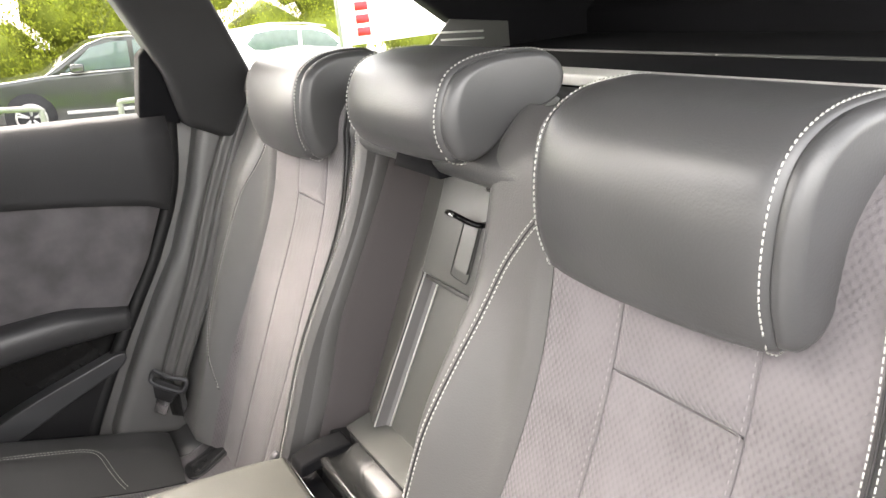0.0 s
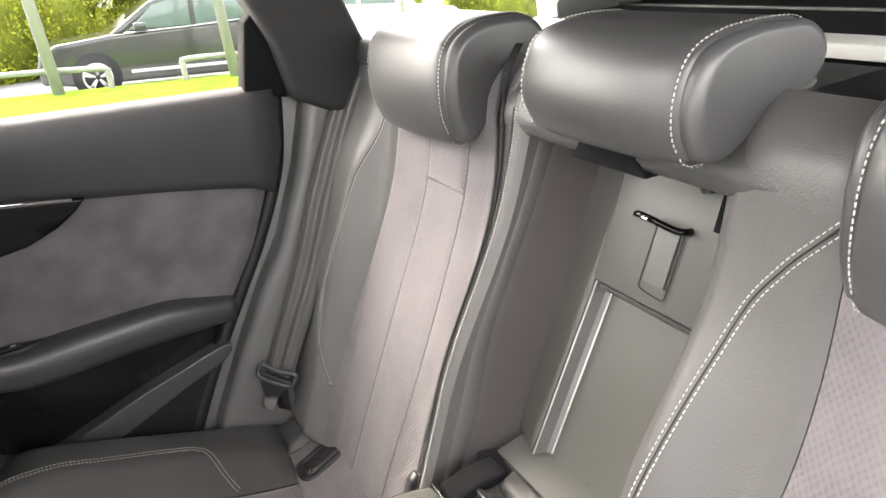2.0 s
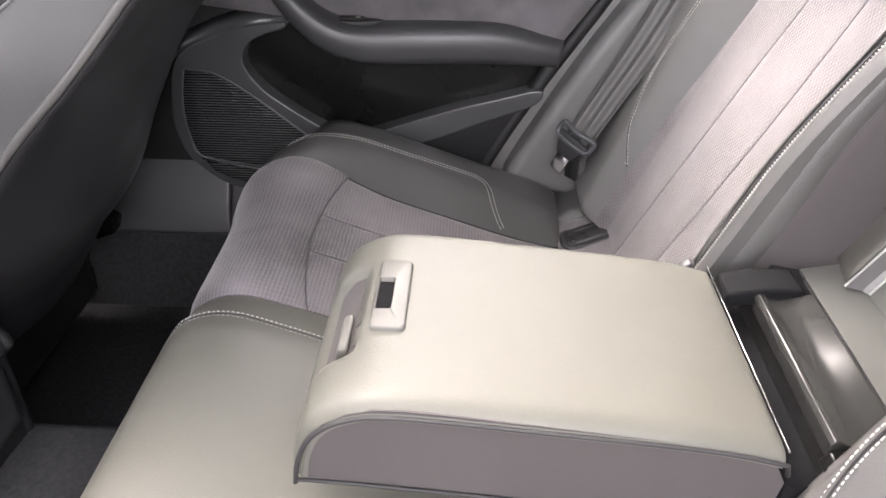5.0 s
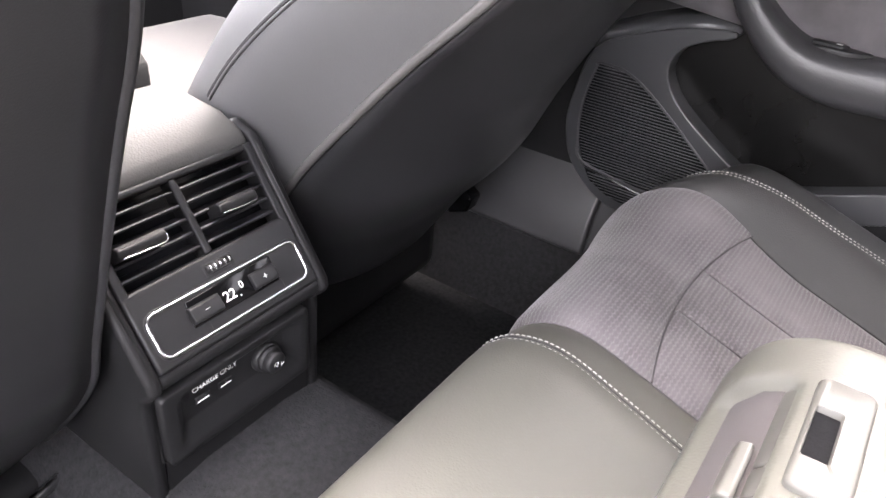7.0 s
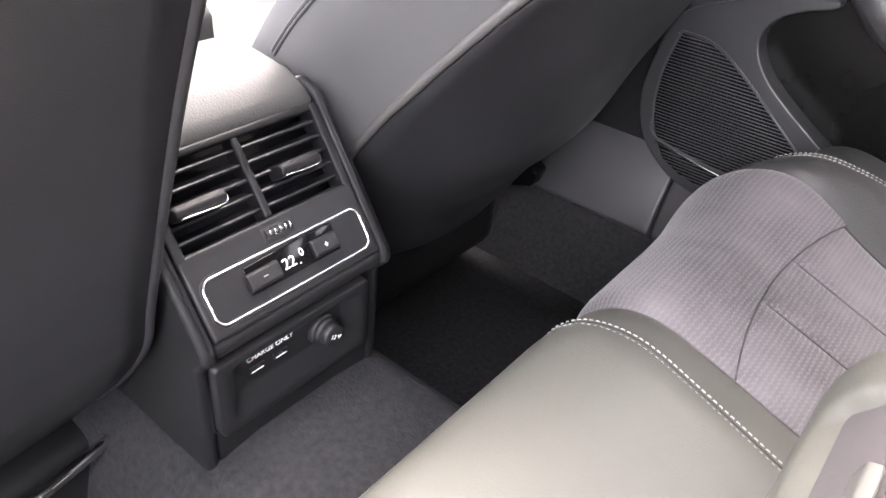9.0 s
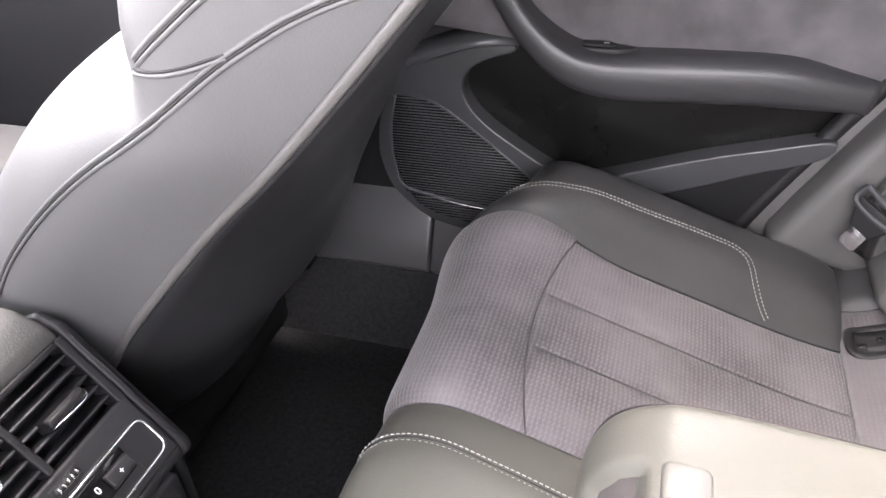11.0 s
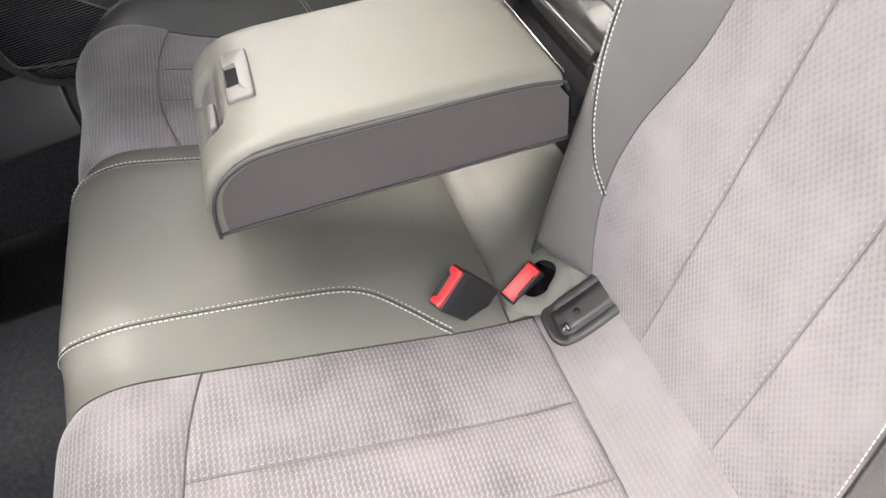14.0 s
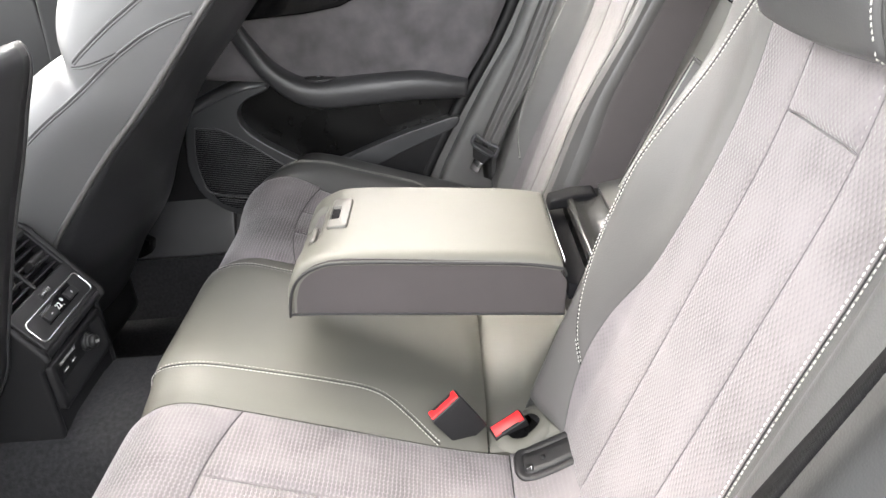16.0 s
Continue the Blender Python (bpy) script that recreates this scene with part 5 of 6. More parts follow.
part("switch_mark", box((-0.358, 0.656, 0.5662), (-0.351, 0.660, 0.5668), 0.0002), INK, sw)
part("armrest_joint", tube(smooth_line([(-0.430, 0.676, 0.566), (-0.36, 0.676, 0.566), (-0.26, 0.677, 0.564)], 20), 0.0022, 6), RUBBER, door)
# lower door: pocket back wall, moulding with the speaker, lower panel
# dark plastic, taken near to black for the pocket's shade
part("pocket_wall", prism([(-0.575, 0.50), (-0.53, 0.56), (-0.05, 0.54), (-0.06, 0.44), (-0.23, 0.38), (-0.42, 0.335), (-0.55, 0.40)], "y", 0.7005, 0.7045, 0.001), SHELF_GLOSS, door, "dark pocket wall, coloured near-black for the shade inside")
part("lower_panel", prism([(-0.42, 0.345), (-0.34, 0.345), (-0.24, 0.370), (-0.075, 0.436), (-0.134, 0.34), (-0.18, 0.26), (-0.22, 0.14), (-0.60, 0.14), (-0.60, 0.22), (-0.47, 0.26)], "y", 0.680, 0.71, 0.005, 3), PLASTIC, door, "dark grained lower panel")
moulding = [(-0.662, 0.488), (-0.645, 0.503), (-0.600, 0.523), (-0.545, 0.542), (-0.500, 0.550), (-0.470, 0.551), (-0.478, 0.541), (-0.505, 0.533), (-0.534, 0.518), (-0.549, 0.495), (-0.546, 0.470), (-0.520, 0.436), (-0.462, 0.394), (-0.415, 0.367), (-0.385, 0.360), (-0.345, 0.365), (-0.227, 0.406), (-0.140, 0.431), (-0.062, 0.450),
            (-0.070, 0.424), (-0.150, 0.392), (-0.239, 0.356), (-0.300, 0.338), (-0.350, 0.330), (-0.395, 0.325), (-0.430, 0.300), (-0.460, 0.255), (-0.500, 0.243), (-0.560, 0.245), (-0.610, 0.258), (-0.645, 0.282), (-0.674, 0.316), (-0.688, 0.372), (-0.680, 0.435), (-0.672, 0.468)]
spk_smooth = [tuple(p) for p in smooth_line([Vector(p) for p in moulding + moulding[:1]], 150)][:-1]
spk = part("speaker_frame", prism(spk_smooth, "y", 0.6690, 0.712, 0.0065, 4, 50), DOOR_TRIM, door, "smooth dark moulding round speaker and pocket")
part("shelf_slope", sheet([[(x, 0.6745 + dy, z + dz) for x, z in ((-0.672, 0.482), (-0.645, 0.502), (-0.600, 0.522), (-0.545, 0.541), (-0.470, 0.550))] for dy, dz in ((0.0, 0.0), (0.006, 0.010), (0.030, 0.022))], -0.003), DOOR_TRIM, door)
grille_outline = [(-0.651, 0.470), (-0.661, 0.430), (-0.665, 0.390), (-0.662, 0.350), (-0.648, 0.313), (-0.55, 0.297), (-0.46, 0.290), (-0.415, 0.318), (-0.447, 0.350), (-0.504, 0.397), (-0.545, 0.429), (-0.580, 0.453), (-0.612, 0.467)]
low_outline = [(-0.644, 0.305), (-0.630, 0.285), (-0.600, 0.270), (-0.55, 0.260), (-0.480, 0.260), (-0.455, 0.280), (-0.55, 0.2885)]
part("speaker_grille", prism(grille_outline, "y", 0.6680, 0.70, 0.001), SHELF, spk, "black speaker grille")
part("lower_grille", prism(low_outline, "y", 0.6680, 0.70, 0.001), SHELF, spk, "black lower grille band")


def span_at(z, outline):
    xs = []
    for (x1, z1), (x2, z2) in zip(outline, outline[1:] + outline[:1]):
        if (z1 - z) * (z2 - z) < 0:
            xs.append(x1 + (x2 - x1) * (z - z1) / (z2 - z1))
    return (min(xs), max(xs)) if len(xs) >= 2 else None


for z0, z1, outline in ((0.2935, 0.468, grille_outline), (0.264, 0.300, low_outline)):
    for z in np.arange(z0, z1, 0.0046):
        got = span_at(float(z) + 0.001, outline)
        if got and got[1] - got[0] > 0.015:
            x0, x1 = got[0] + 0.002, got[1] - 0.002
            rib = [[(x0 + (x1 - x0) * w, 0.6672 + dy - 0.0016 * math.sin(math.pi * w), z + dz) for w in np.linspace(0, 1, 7)] for dy, dz in ((0.003, 0.0), (0.0002, 0.0006), (0.0, 0.0014), (0.003, 0.0022))]
            part("grille_rib", sheet(rib, 0.0005), GRILLE, spk)
part("grille_bar", tube(smooth_line([(-0.648, 0.6668, 0.3085), (-0.55, 0.6655, 0.2925), (-0.452, 0.6668, 0.2850)], 16), 0.0022, 6), CHROME, spk, "thin bright bar")
part("grille_edge", tube([(p.x, 0.6685, p.y) for p in smooth_line([Vector(q) for q in grille_outline + grille_outline[:1]], 80)], 0.0020, 6), GRILLE, spk)
# highlight along the grille's upper edge, modelled as a paler line
part("grille_highlight", tube([(p.x, 0.6675, p.y) for p in smooth_line([Vector(q) for q in ((-0.655, 0.466), (-0.648, 0.4705), (-0.612, 0.4685), (-0.580, 0.4545), (-0.545, 0.4305), (-0.504, 0.3985))], 30)], 0.0014, 6), DOOR_TRIM, spk, "thin lighter line for the highlight on the upper edge")
# inner door handle
hp = part("handle_panel", prism([(-0.62, 0.825), (-0.46, 0.797), (-0.33, 0.777), (-0.198, 0.756), (-0.215, 0.740), (-0.245, 0.722), (-0.29, 0.706), (-0.36, 0.698), (-0.50, 0.694), (-0.62, 0.70)], "y", 0.652, 0.69, 0.004, 3), GLOSS_BLACK, door, "gloss black handle panel")
part("handle_strip", tube([(-0.62, 0.652, 0.824), (-0.46, 0.652, 0.798), (-0.33, 0.652, 0.778), (-0.215, 0.652, 0.759)], 0.0035, 6), CHROME, hp, "chrome strip")
part("lever", prism([(-0.463, 0.744), (-0.461, 0.756), (-0.388, 0.759), (-0.376, 0.768), (-0.366, 0.786), (-0.325, 0.779), (-0.336, 0.758), (-0.356, 0.741), (-0.380, 0.738)], "y", 0.630, 0.645, 0.004, 3), CHROME, hp, "satin chrome lever")

# sill below the door
SILL = surface("sill_plastic", (0.062, 0.062, 0.065), 0.36, grain=0.2, grain_size=0.002, stain=0.1)
for x0, x1 in ((-1.0, -0.613), (-0.610, -0.20)):
    tagged(mesh_object("trim_sill", prism([(0.715, 0.30), (0.69, 0.262), (0.662, 0.215), (0.645, 0.165), (0.66, 0.15), (0.715, 0.15)], "x", x0, x1, 0.006, 3), SILL), "dark plastic door sill trim", "sill trim", kind="structure")
tagged(mesh_object("trim_sill_carpet", prism([(0.715, 0.16), (0.650, 0.158), (0.632, 0.06), (0.60, 0.015), (0.715, 0.0)], "x", -1.3, -0.2, 0.004), CARPET), "dark carpet on the sill side", "floor", kind="structure")

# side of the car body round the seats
tagged(mesh_object("wall_side", prism([(0.12, 0.86), (0.09, 0.72), (0.035, 0.61), (-0.015, 0.53), (-0.065, 0.454), (-0.125, 0.35), (-0.165, 0.28), (-0.19, 0.0), (1.4, 0.0), (1.4, 0.84), (0.4, 0.85)], "y", 0.70, 0.78, 0.006), LEATHER_SIDE_LIT), "grey trim panel between the rear seat and the door", "side trim", kind="structure")
seal = smooth_line([(0.118, 0.697, 0.87), (0.092, 0.696, 0.73), (0.038, 0.695, 0.615), (-0.012, 0.694, 0.535), (-0.062, 0.692, 0.457), (-0.124, 0.690, 0.352), (-0.17, 0.690, 0.26)], 30)
tagged(mesh_object("trim_seal", tube(seal, 0.013, 8), RUBBER), "black rubber door seal", "seal", kind="structure")
tagged(mesh_object("trim_side_pad", prism([(0.155, 0.84), (0.115, 0.72), (0.065, 0.61), (0.012, 0.53), (-0.035, 0.45), (-0.09, 0.35), (-0.12, 0.29), (0.02, 0.26), (0.2, 0.5), (0.3, 0.83)], "y", 0.645, 0.71, 0.02, 4), LEATHER_SIDE_LIT), "grey padded trim beside the rear seat", "side trim", kind="structure")
tagged(mesh_object("trim_quarter", prism([(0.060, 0.856), (0.082, 0.955), (0.125, 0.99), (0.13, 0.88), (0.125, 0.835)], "y", 0.655, 0.70, 0.004), SHELF), "black window corner trim", "window trim", kind="structure")
tagged(mesh_object("pillar_rear", prism([(0.045, 1.08), (0.086, 0.985), (0.112, 0.92), (0.126, 0.835), (0.19, 0.80), (0.30, 0.80), (0.268, 0.87), (0.222, 1.00), (0.17, 1.13), (0.02, 1.20)], "y", 0.62, 0.70, 0.018, 4), TRIM), "dark cloth-covered rear pillar", "pillar", kind="structure")
tagged(mesh_object("window_1", box((-0.75, 0.735, 0.85), (0.12, 0.739, 1.16), 0), bpy.data.materials.new("glass"), smooth=False), "clear rear door window", "window", kind="structure")
gm = bpy.data.materials["glass"]
gm.use_nodes = True
gp = gm.node_tree.nodes["Principled BSDF"]
gp.inputs["Transmission Weight"].default_value, gp.inputs["Roughness"].default_value, gp.inputs["IOR"].default_value = 1.0, 0.0, 1.02
bpy.data.objects["window_1"].visible_shadow = False
# unseen plain dark wall, added to hold back low light beyond the open door
tagged(mesh_object("wall_outside", box((-4.0, -2.1, -0.6), (4.0, -1.9, 0.80)), WALL_GREY, smooth=False), "unseen plain grey wall added to hold back low light", "wall", kind="structure")
# roof, tail and front, which close the cabin
# the roof's opening is unseen, added and sized to let skylight onto the seats
bm = bmesh.new()
for x0, x1, y0, y1 in ((-1.15, -0.25, -0.62, -0.38), (-1.15, -0.25, 0.38, 0.64), (-1.15, -0.80, -0.38, 0.38)):
    cube = bmesh.ops.create_cube(bm, size=1)["verts"]
    for v in cube:
        v.co = Vector((x0 + (x1 - x0) * (v.co.x + 0.5), y0 + (y1 - y0) * (v.co.y + 0.5), 1.25 + 0.05 * (v.co.z + 0.5)))
for prof in ([(-1.35, 1.14), (-1.15, 1.25), (-1.15, 1.30), (-1.35, 1.20)], [(-0.25, 1.25), (0.15, 1.25), (0.8, 1.19), (1.3, 1.06), (1.3, 1.10), (0.8, 1.24), (0.15, 1.30), (-0.25, 1.30)]):
    rows = [[bm.verts.new((x, y, z)) for x, z in prof] for y in (-0.62, 0.64)]
    bm.faces.new(rows[0])
    bm.faces.new(rows[1][::-1])
    for k in range(len(prof)):
        m = (k + 1) % len(prof)
        bm.faces.new((rows[0][m], rows[0][k], rows[1][k], rows[1][m]))
bmesh.ops.recalc_face_normals(bm, faces=bm.faces)
tagged(mesh_object("ceiling", bm, TRIM, smooth=False), "dark headliner round an unseen opening added to let skylight in", "ceiling", kind="structure")
tagged(mesh_object("tail_trim", prism([(1.02, 0.5), (1.02, 0.93), (1.20, 1.06), (1.26, 1.06), (1.26, 0.5)], "y", -0.66, 0.70, 0.01), SHELF), "dark tailgate trim", "tailgate trim", kind="structure")
tagged(mesh_object("parcel_shelf", box((0.59, -0.60, 0.850), (1.05, 0.64, 0.880), 0.006), SHELF), "dark cloth parcel shelf", "shelf", kind="structure")
tagged(mesh_object("trim_shelf_edge", box((0.535, -0.60, 0.868), (0.588, 0.64, 0.884), 0.004), WHITE_PLASTIC), "pale edge strip of the parcel shelf", "trim", kind="structure")
tagged(mesh_object("trim_shelf_line", box((0.748, -0.60, 0.879), (0.754, 0.64, 0.884), 0.001), PLASTIC_LIGHT), "thin pale line across the parcel shelf", "trim", kind="structure")
tagged(mesh_object("pillar_tail", prism([(0.30, 1.24), (0.596, 0.998), (0.662, 0.949), (0.727, 0.903), (0.76, 0.87), (1.35, 0.87), (1.35, 1.22)], "y", 0.615, 0.66, 0.01, 3), SHELF), "black tail pillar trim", "pillar", kind="structure")
tagged(mesh_object("trim_tail_corner", prism([(0.662, 0.949), (0.612, 0.905), (0.615, 0.87), (0.80, 0.87), (0.80, 0.93)], "y", 0.608, 0.6145, 0.002), PLASTIC_LIGHT), "grey corner trim of the rear window", "trim", kind="structure")
for z in (0.922, 0.908):
    tagged(mesh_object("trim_tail_line", tube([(0.634, 0.607, z + 0.004), (0.735, 0.607, z - 0.004)], 0.002, 6), WHITE_PLASTIC), "thin pale line on the corner trim", "trim", kind="structure")
tagged(mesh_object("boot_wall", box((0.44, -0.62, 0.60), (0.46, 0.66, 0.83), 0.002), RUBBER), "black wall behind the seatbacks", "bulkhead", kind="structure")
tagged(mesh_object("bulkhead_front", box((-1.75, -0.7, 0.0), (-1.65, 0.72, 0.82), 0.02), PLASTIC_BLACK), "dark front bulkhead", "bulkhead", kind="structure")
tagged(mesh_object("pillar_front", prism([(-0.80, 0.30), (-0.74, 0.88), (-0.66, 1.27), (-0.76, 1.27), (-0.88, 0.88), (-0.93, 0.30)], "y", 0.62, 0.72, 0.012, 3), TRIM), "dark middle pillar", "pillar", kind="structure")
tagged(mesh_object("wall_front_side", box((-1.75, 0.70, 0.0), (-0.93, 0.76, 0.88), 0.01), PLASTIC_BLACK), "dark front door inside", "front door", kind="structure")
tagged(mesh_object("pillar_near", prism([(-0.84, 0.0), (-0.80, 0.88), (-0.70, 1.27), (-0.80, 1.27), (-0.92, 0.88), (-0.98, 0.0)], "y", -0.72, -0.62, 0.012, 3), TRIM), "dark middle pillar by the open door", "pillar", kind="structure")
tagged(mesh_object("wall_near_front", box((-1.75, -0.76, 0.0), (-0.96, -0.70, 0.88), 0.01), PLASTIC_BLACK), "dark front door inside", "front door", kind="structure")
tagged(mesh_object("wall_near_rear", prism([(0.16, 0.1), (0.10, 0.45), (0.22, 0.75), (0.30, 0.88), (1.3, 0.88), (1.3, 0.1)], "y", -0.76, -0.685, 0.015, 3), LEATHER_SIDE_LIT), "grey leather trim beside the seat at the open door", "side trim", kind="structure")


# ---------------------------------------------------------------- belts and buckles
def tongue(parent, at, along, normal, width, loop):
    """A moulded loop round the webbing with a steel plate below it."""
    z = Vector(along).normalized()
    n = Vector(normal)
    n = (n - z * n.dot(z)).normalized()
    x = z.cross(n)
    m = Matrix((x, n, z)).transposed().to_4x4()
    m.translation = Vector(at)

    def put(bm):
        bmesh.ops.transform(bm, matrix=m, verts=bm.verts)
        return bm

    w = width / 2
    rim = smooth_line([(-w * 0.9, 0, 0.014), (-w, 0, 0.004), (-w * 0.86, 0.001, -0.008), (0, 0.002, -0.011), (w * 0.86, 0.001, -0.008), (w, 0, 0.004), (w * 0.9, 0, 0.014), (0, 0.004, 0.011), (-w * 0.9, 0, 0.014)], 60)
    body = part("tongue_loop", put(tube(rim, 0.0042, 8, caps=False)), loop, parent, "dark grey moulded tongue")
    part("tongue_body", put(prism([(-w * 0.88, 0.001), (w * 0.88, 0.001), (w * 0.80, -0.010), (w * 0.45, -0.034), (-w * 0.45, -0.034), (-w * 0.80, -0.010)], "y", -0.004, 0.004, 0.003, 3)), PLASTIC_BLACK, body)
    part("tongue_plate", put(prism([(-0.012, -0.030), (0.012, -0.030), (0.012, -0.056), (0.008, -0.060), (-0.008, -0.060), (-0.012, -0.056)], "y", -0.002, 0.001, 0.0008)), CHROME, body, "steel plate")
    return body


far_belt = thing("seat_belt", "black seat belt hanging beside the far seatback with its tongue", "seat belt", group="rear seat belts")
run = smooth_line([(0.256, 0.616, 0.885), (0.207, 0.617, 0.815), (0.146, 0.618, 0.694), (0.086, 0.616, 0.561), (0.012, 0.612, 0.420), (-0.002, 0.612, 0.385)], 44)
facing = Vector((-0.60, -0.70, 0.36)).normalized()
strip_rows = []
for i, p in enumerate(run):
    t = i / 43
    way = (run[min(i + 1, 43)] - run[max(i - 1, 0)]).normalized()
    across = way.cross(facing).normalized()
    wide = 0.052 + 0.008 * math.sin(math.pi * t)
    strip_rows.append([p + across * wide * (w - 0.5) + facing * 0.0040 * math.cos(2 * math.pi * 2.5 * w + 0.5 * math.sin(2.2 * t)) for w in np.linspace(0, 1, 26)])
# webbing and tongue coloured paler here for the light on them
part("webbing", sheet(strip_rows, 0.0012), BELT_LIT, far_belt, "satin black webbing in long folds, coloured paler as lit")
part("lower_web", band(smooth_line([(0.014, 0.622, 0.40), (0.002, 0.622, 0.36), (0.002, 0.626, 0.31)], 10), (-0.66, -0.64, 0.36), lambda t: 0.040), BELT, far_belt)
tongue(far_belt, (-0.008, 0.600, 0.398), (0.44, 0.02, 0.90), (-0.50, -0.76, 0.36), 0.066, DOOR_TRIM)
part("belt_guide", prism([(0.23, 0.872), (0.245, 0.905), (0.285, 0.90), (0.29, 0.865)], "y", 0.57, 0.64, 0.008, 3), TRIM, far_belt, "dark belt outlet cover")
near_belt = thing("seat_belt", "black seat belt lying over the seatback by the open door", "seat belt", group="rear seat belts")
lay = on_back([(-0.612, 0.88), (-0.606, 0.76), (-0.596, 0.64), (-0.579, 0.515), (-0.563, 0.43), (-0.552, 0.378)], 0.0, 40)
rise = [0.018 + 0.012 * math.sin(math.pi * i / 39) for i in range(40)]
# webbing and tongue coloured darker here, as they hang in shade
part("webbing", band([p + n * r for (p, n), r in zip(lay, rise)], [Vector((-0.77, 0.63, 0.0)).lerp(Vector((-0.84, 0.05, 0.5)), (i / 39) ** 2) for i in range(40)], 0.030), BELT_SHADED, near_belt)
tongue(near_belt, lay[-3][0] + lay[-3][1] * 0.020, (0.38, 0.03, 0.92), (-0.84, 0.38, 0.34), 0.060, SHELF_GLOSS)
mid_belt = thing("seat_belt", "black middle seat belt running down the far seatback", "seat belt", group="rear seat belts")
top_run = [(Vector((0.276, 0.208, 0.918)), Vector((-0.85, 0.0, 0.5))), (Vector((0.250, 0.200, 0.893)), Vector((-0.85, 0.0, 0.5)))]
for shift, wide in ((0.0, 0.010), (0.007, 0.007)):
    run = [(p + Vector((0, shift * 0.8, 0)), n) for p, n in top_run] + [(p + n * (0.006 + 0.3 * abs(shift)), n) for p, n in on_back([(0.192 + shift, 0.850), (0.176 + shift * 0.5, 0.76), (0.168 + shift * 0.25, 0.66), (0.166 + shift * 0.25, 0.56), (0.168 + shift * 0.3, 0.50), (0.172 + shift, 0.445)], 0.0, 36)]
    part("webbing", band([p for p, n in run], [n for p, n in run], lambda t, w=wide: w * (1 - 0.45 * math.sin(math.pi * min(1, t * 1.1)))), BELT, mid_belt)
part("tongue", prism([(0.042, 0.410), (0.040, 0.426), (0.052, 0.454), (0.062, 0.460), (0.068, 0.452), (0.056, 0.416)], "y", 0.170, 0.184, 0.004, 3), DOOR_TRIM, mid_belt, "dark grey tongue")
part("tongue_plate", prism([(0.039, 0.396), (0.037, 0.412), (0.054, 0.417), (0.052, 0.401)], "y", 0.175, 0.179, 0.001), CHROME, mid_belt, "steel plate")



def buckle(at, way, roll, label, open_slot=True):
    """A stalk buckle: black case, red press button at its open end."""
    bk = thing("belt_buckle", label, "buckle", group="belt buckles")
    z = Vector(way).normalized()
    x = Vector(roll)
    x = (x - z * x.dot(z)).normalized()
    m = (0.89 * Matrix((x, z.cross(x), z)).transposed()).to_4x4()
    m.translation = Vector(at)

    def put(bm):
        bmesh.ops.transform(bm, matrix=m, verts=bm.verts)
        return bm

    part("case", put(prism([(-0.026, -0.075), (-0.0275, -0.004), (-0.025, 0.0), (0.025, 0.0), (0.0275, -0.004), (0.026, -0.075)], "y", -0.012, 0.0115, 0.003, 3)), PLASTIC_BLACK, bk, "black plastic case")
    if open_slot:
        face = [(-0.0245, -0.0095), (0.0245, -0.0095), (0.0245, 0.0085), (0.0185, 0.0085), (0.0150, 0.0020), (-0.0150, 0.0020), (-0.0185, 0.0085), (-0.0245, 0.0085)]
    else:
        face = [(-0.0245, -0.0095), (0.0245, -0.0095), (0.0245, 0.0085), (-0.0245, 0.0085)]
    part("button", put(prism(face, "z", -0.006, 0.0022, 0.0010)), RED, bk, "red release button")
    if open_slot:
        part("slot", put(box((-0.0150, 0.0022, -0.004), (0.0150, 0.0085, 0.0008), 0.0003)), RUBBER, bk)
    else:
        part("slot", put(box((-0.015, -0.0100, -0.002), (0.015, -0.0085, 0.0026), 0.0003)), RUBBER, bk)
    part("case_line", put(box((-0.0265, -0.0123, -0.0085), (0.0265, -0.0113, -0.0078), 0.0002)), PLASTIC, bk)
    return bk


buckle((-0.111, -0.166, 0.330), (-0.50, -0.12, 0.86), (0.92, 0.40, 0.40), "black seat belt buckle with red button lying on the cushion")
buckle((-0.030, -0.157, 0.284), (-0.25, -0.30, 0.92), (0.94, 0.36, 0.25), "black seat belt buckle with red button sunk in its well", False)
well = thing("buckle_well", "dark hollow in the leather round the belt buckle", "buckle well")


def well_ring(u0, v0, lift):
    """A soft oval on the leather round the buckle."""
    out = []
    for k in range(40):
        a = 2 * math.pi * k / 40
        ca, sa = math.cos(a), math.sin(a)
        u, v = math.copysign(abs(ca) ** 0.75, ca) * u0, math.copysign(abs(sa) ** 0.75, sa) * v0
        x, y = -0.008 + 0.88 * u + 0.47 * v, -0.154 + 0.47 * u - 0.88 * v
        q, n = rear_strip(y, x)
        out.append(q + n * (0.0095 + lift))
    return out


bm = bmesh.new()
rings = [[bm.verts.new(p) for p in well_ring(*q)] for q in ((0.046, 0.036, -0.004), (0.037, 0.029, 0.0010), (0.030, 0.022, 0.0026), (0.026, 0.018, 0.0018))]
for a, b in zip(rings, rings[1:]):
    for k in range(40):
        j = (k + 1) % 40
        bm.faces.new((a[k], a[j], b[j], b[k]))
bmesh.ops.recalc_face_normals(bm, faces=bm.faces)
part("rim", bm, LEATHER, well, "soft leather rim")
hole = bmesh.new()
hole.faces.new([hole.verts.new(p) for p in well_ring(0.0255, 0.0178, 0.0020)])
bmesh.ops.solidify(hole, geom=hole.faces[:], thickness=0.002)
part("opening", hole, SHELF, well, "black opening round the buckle")


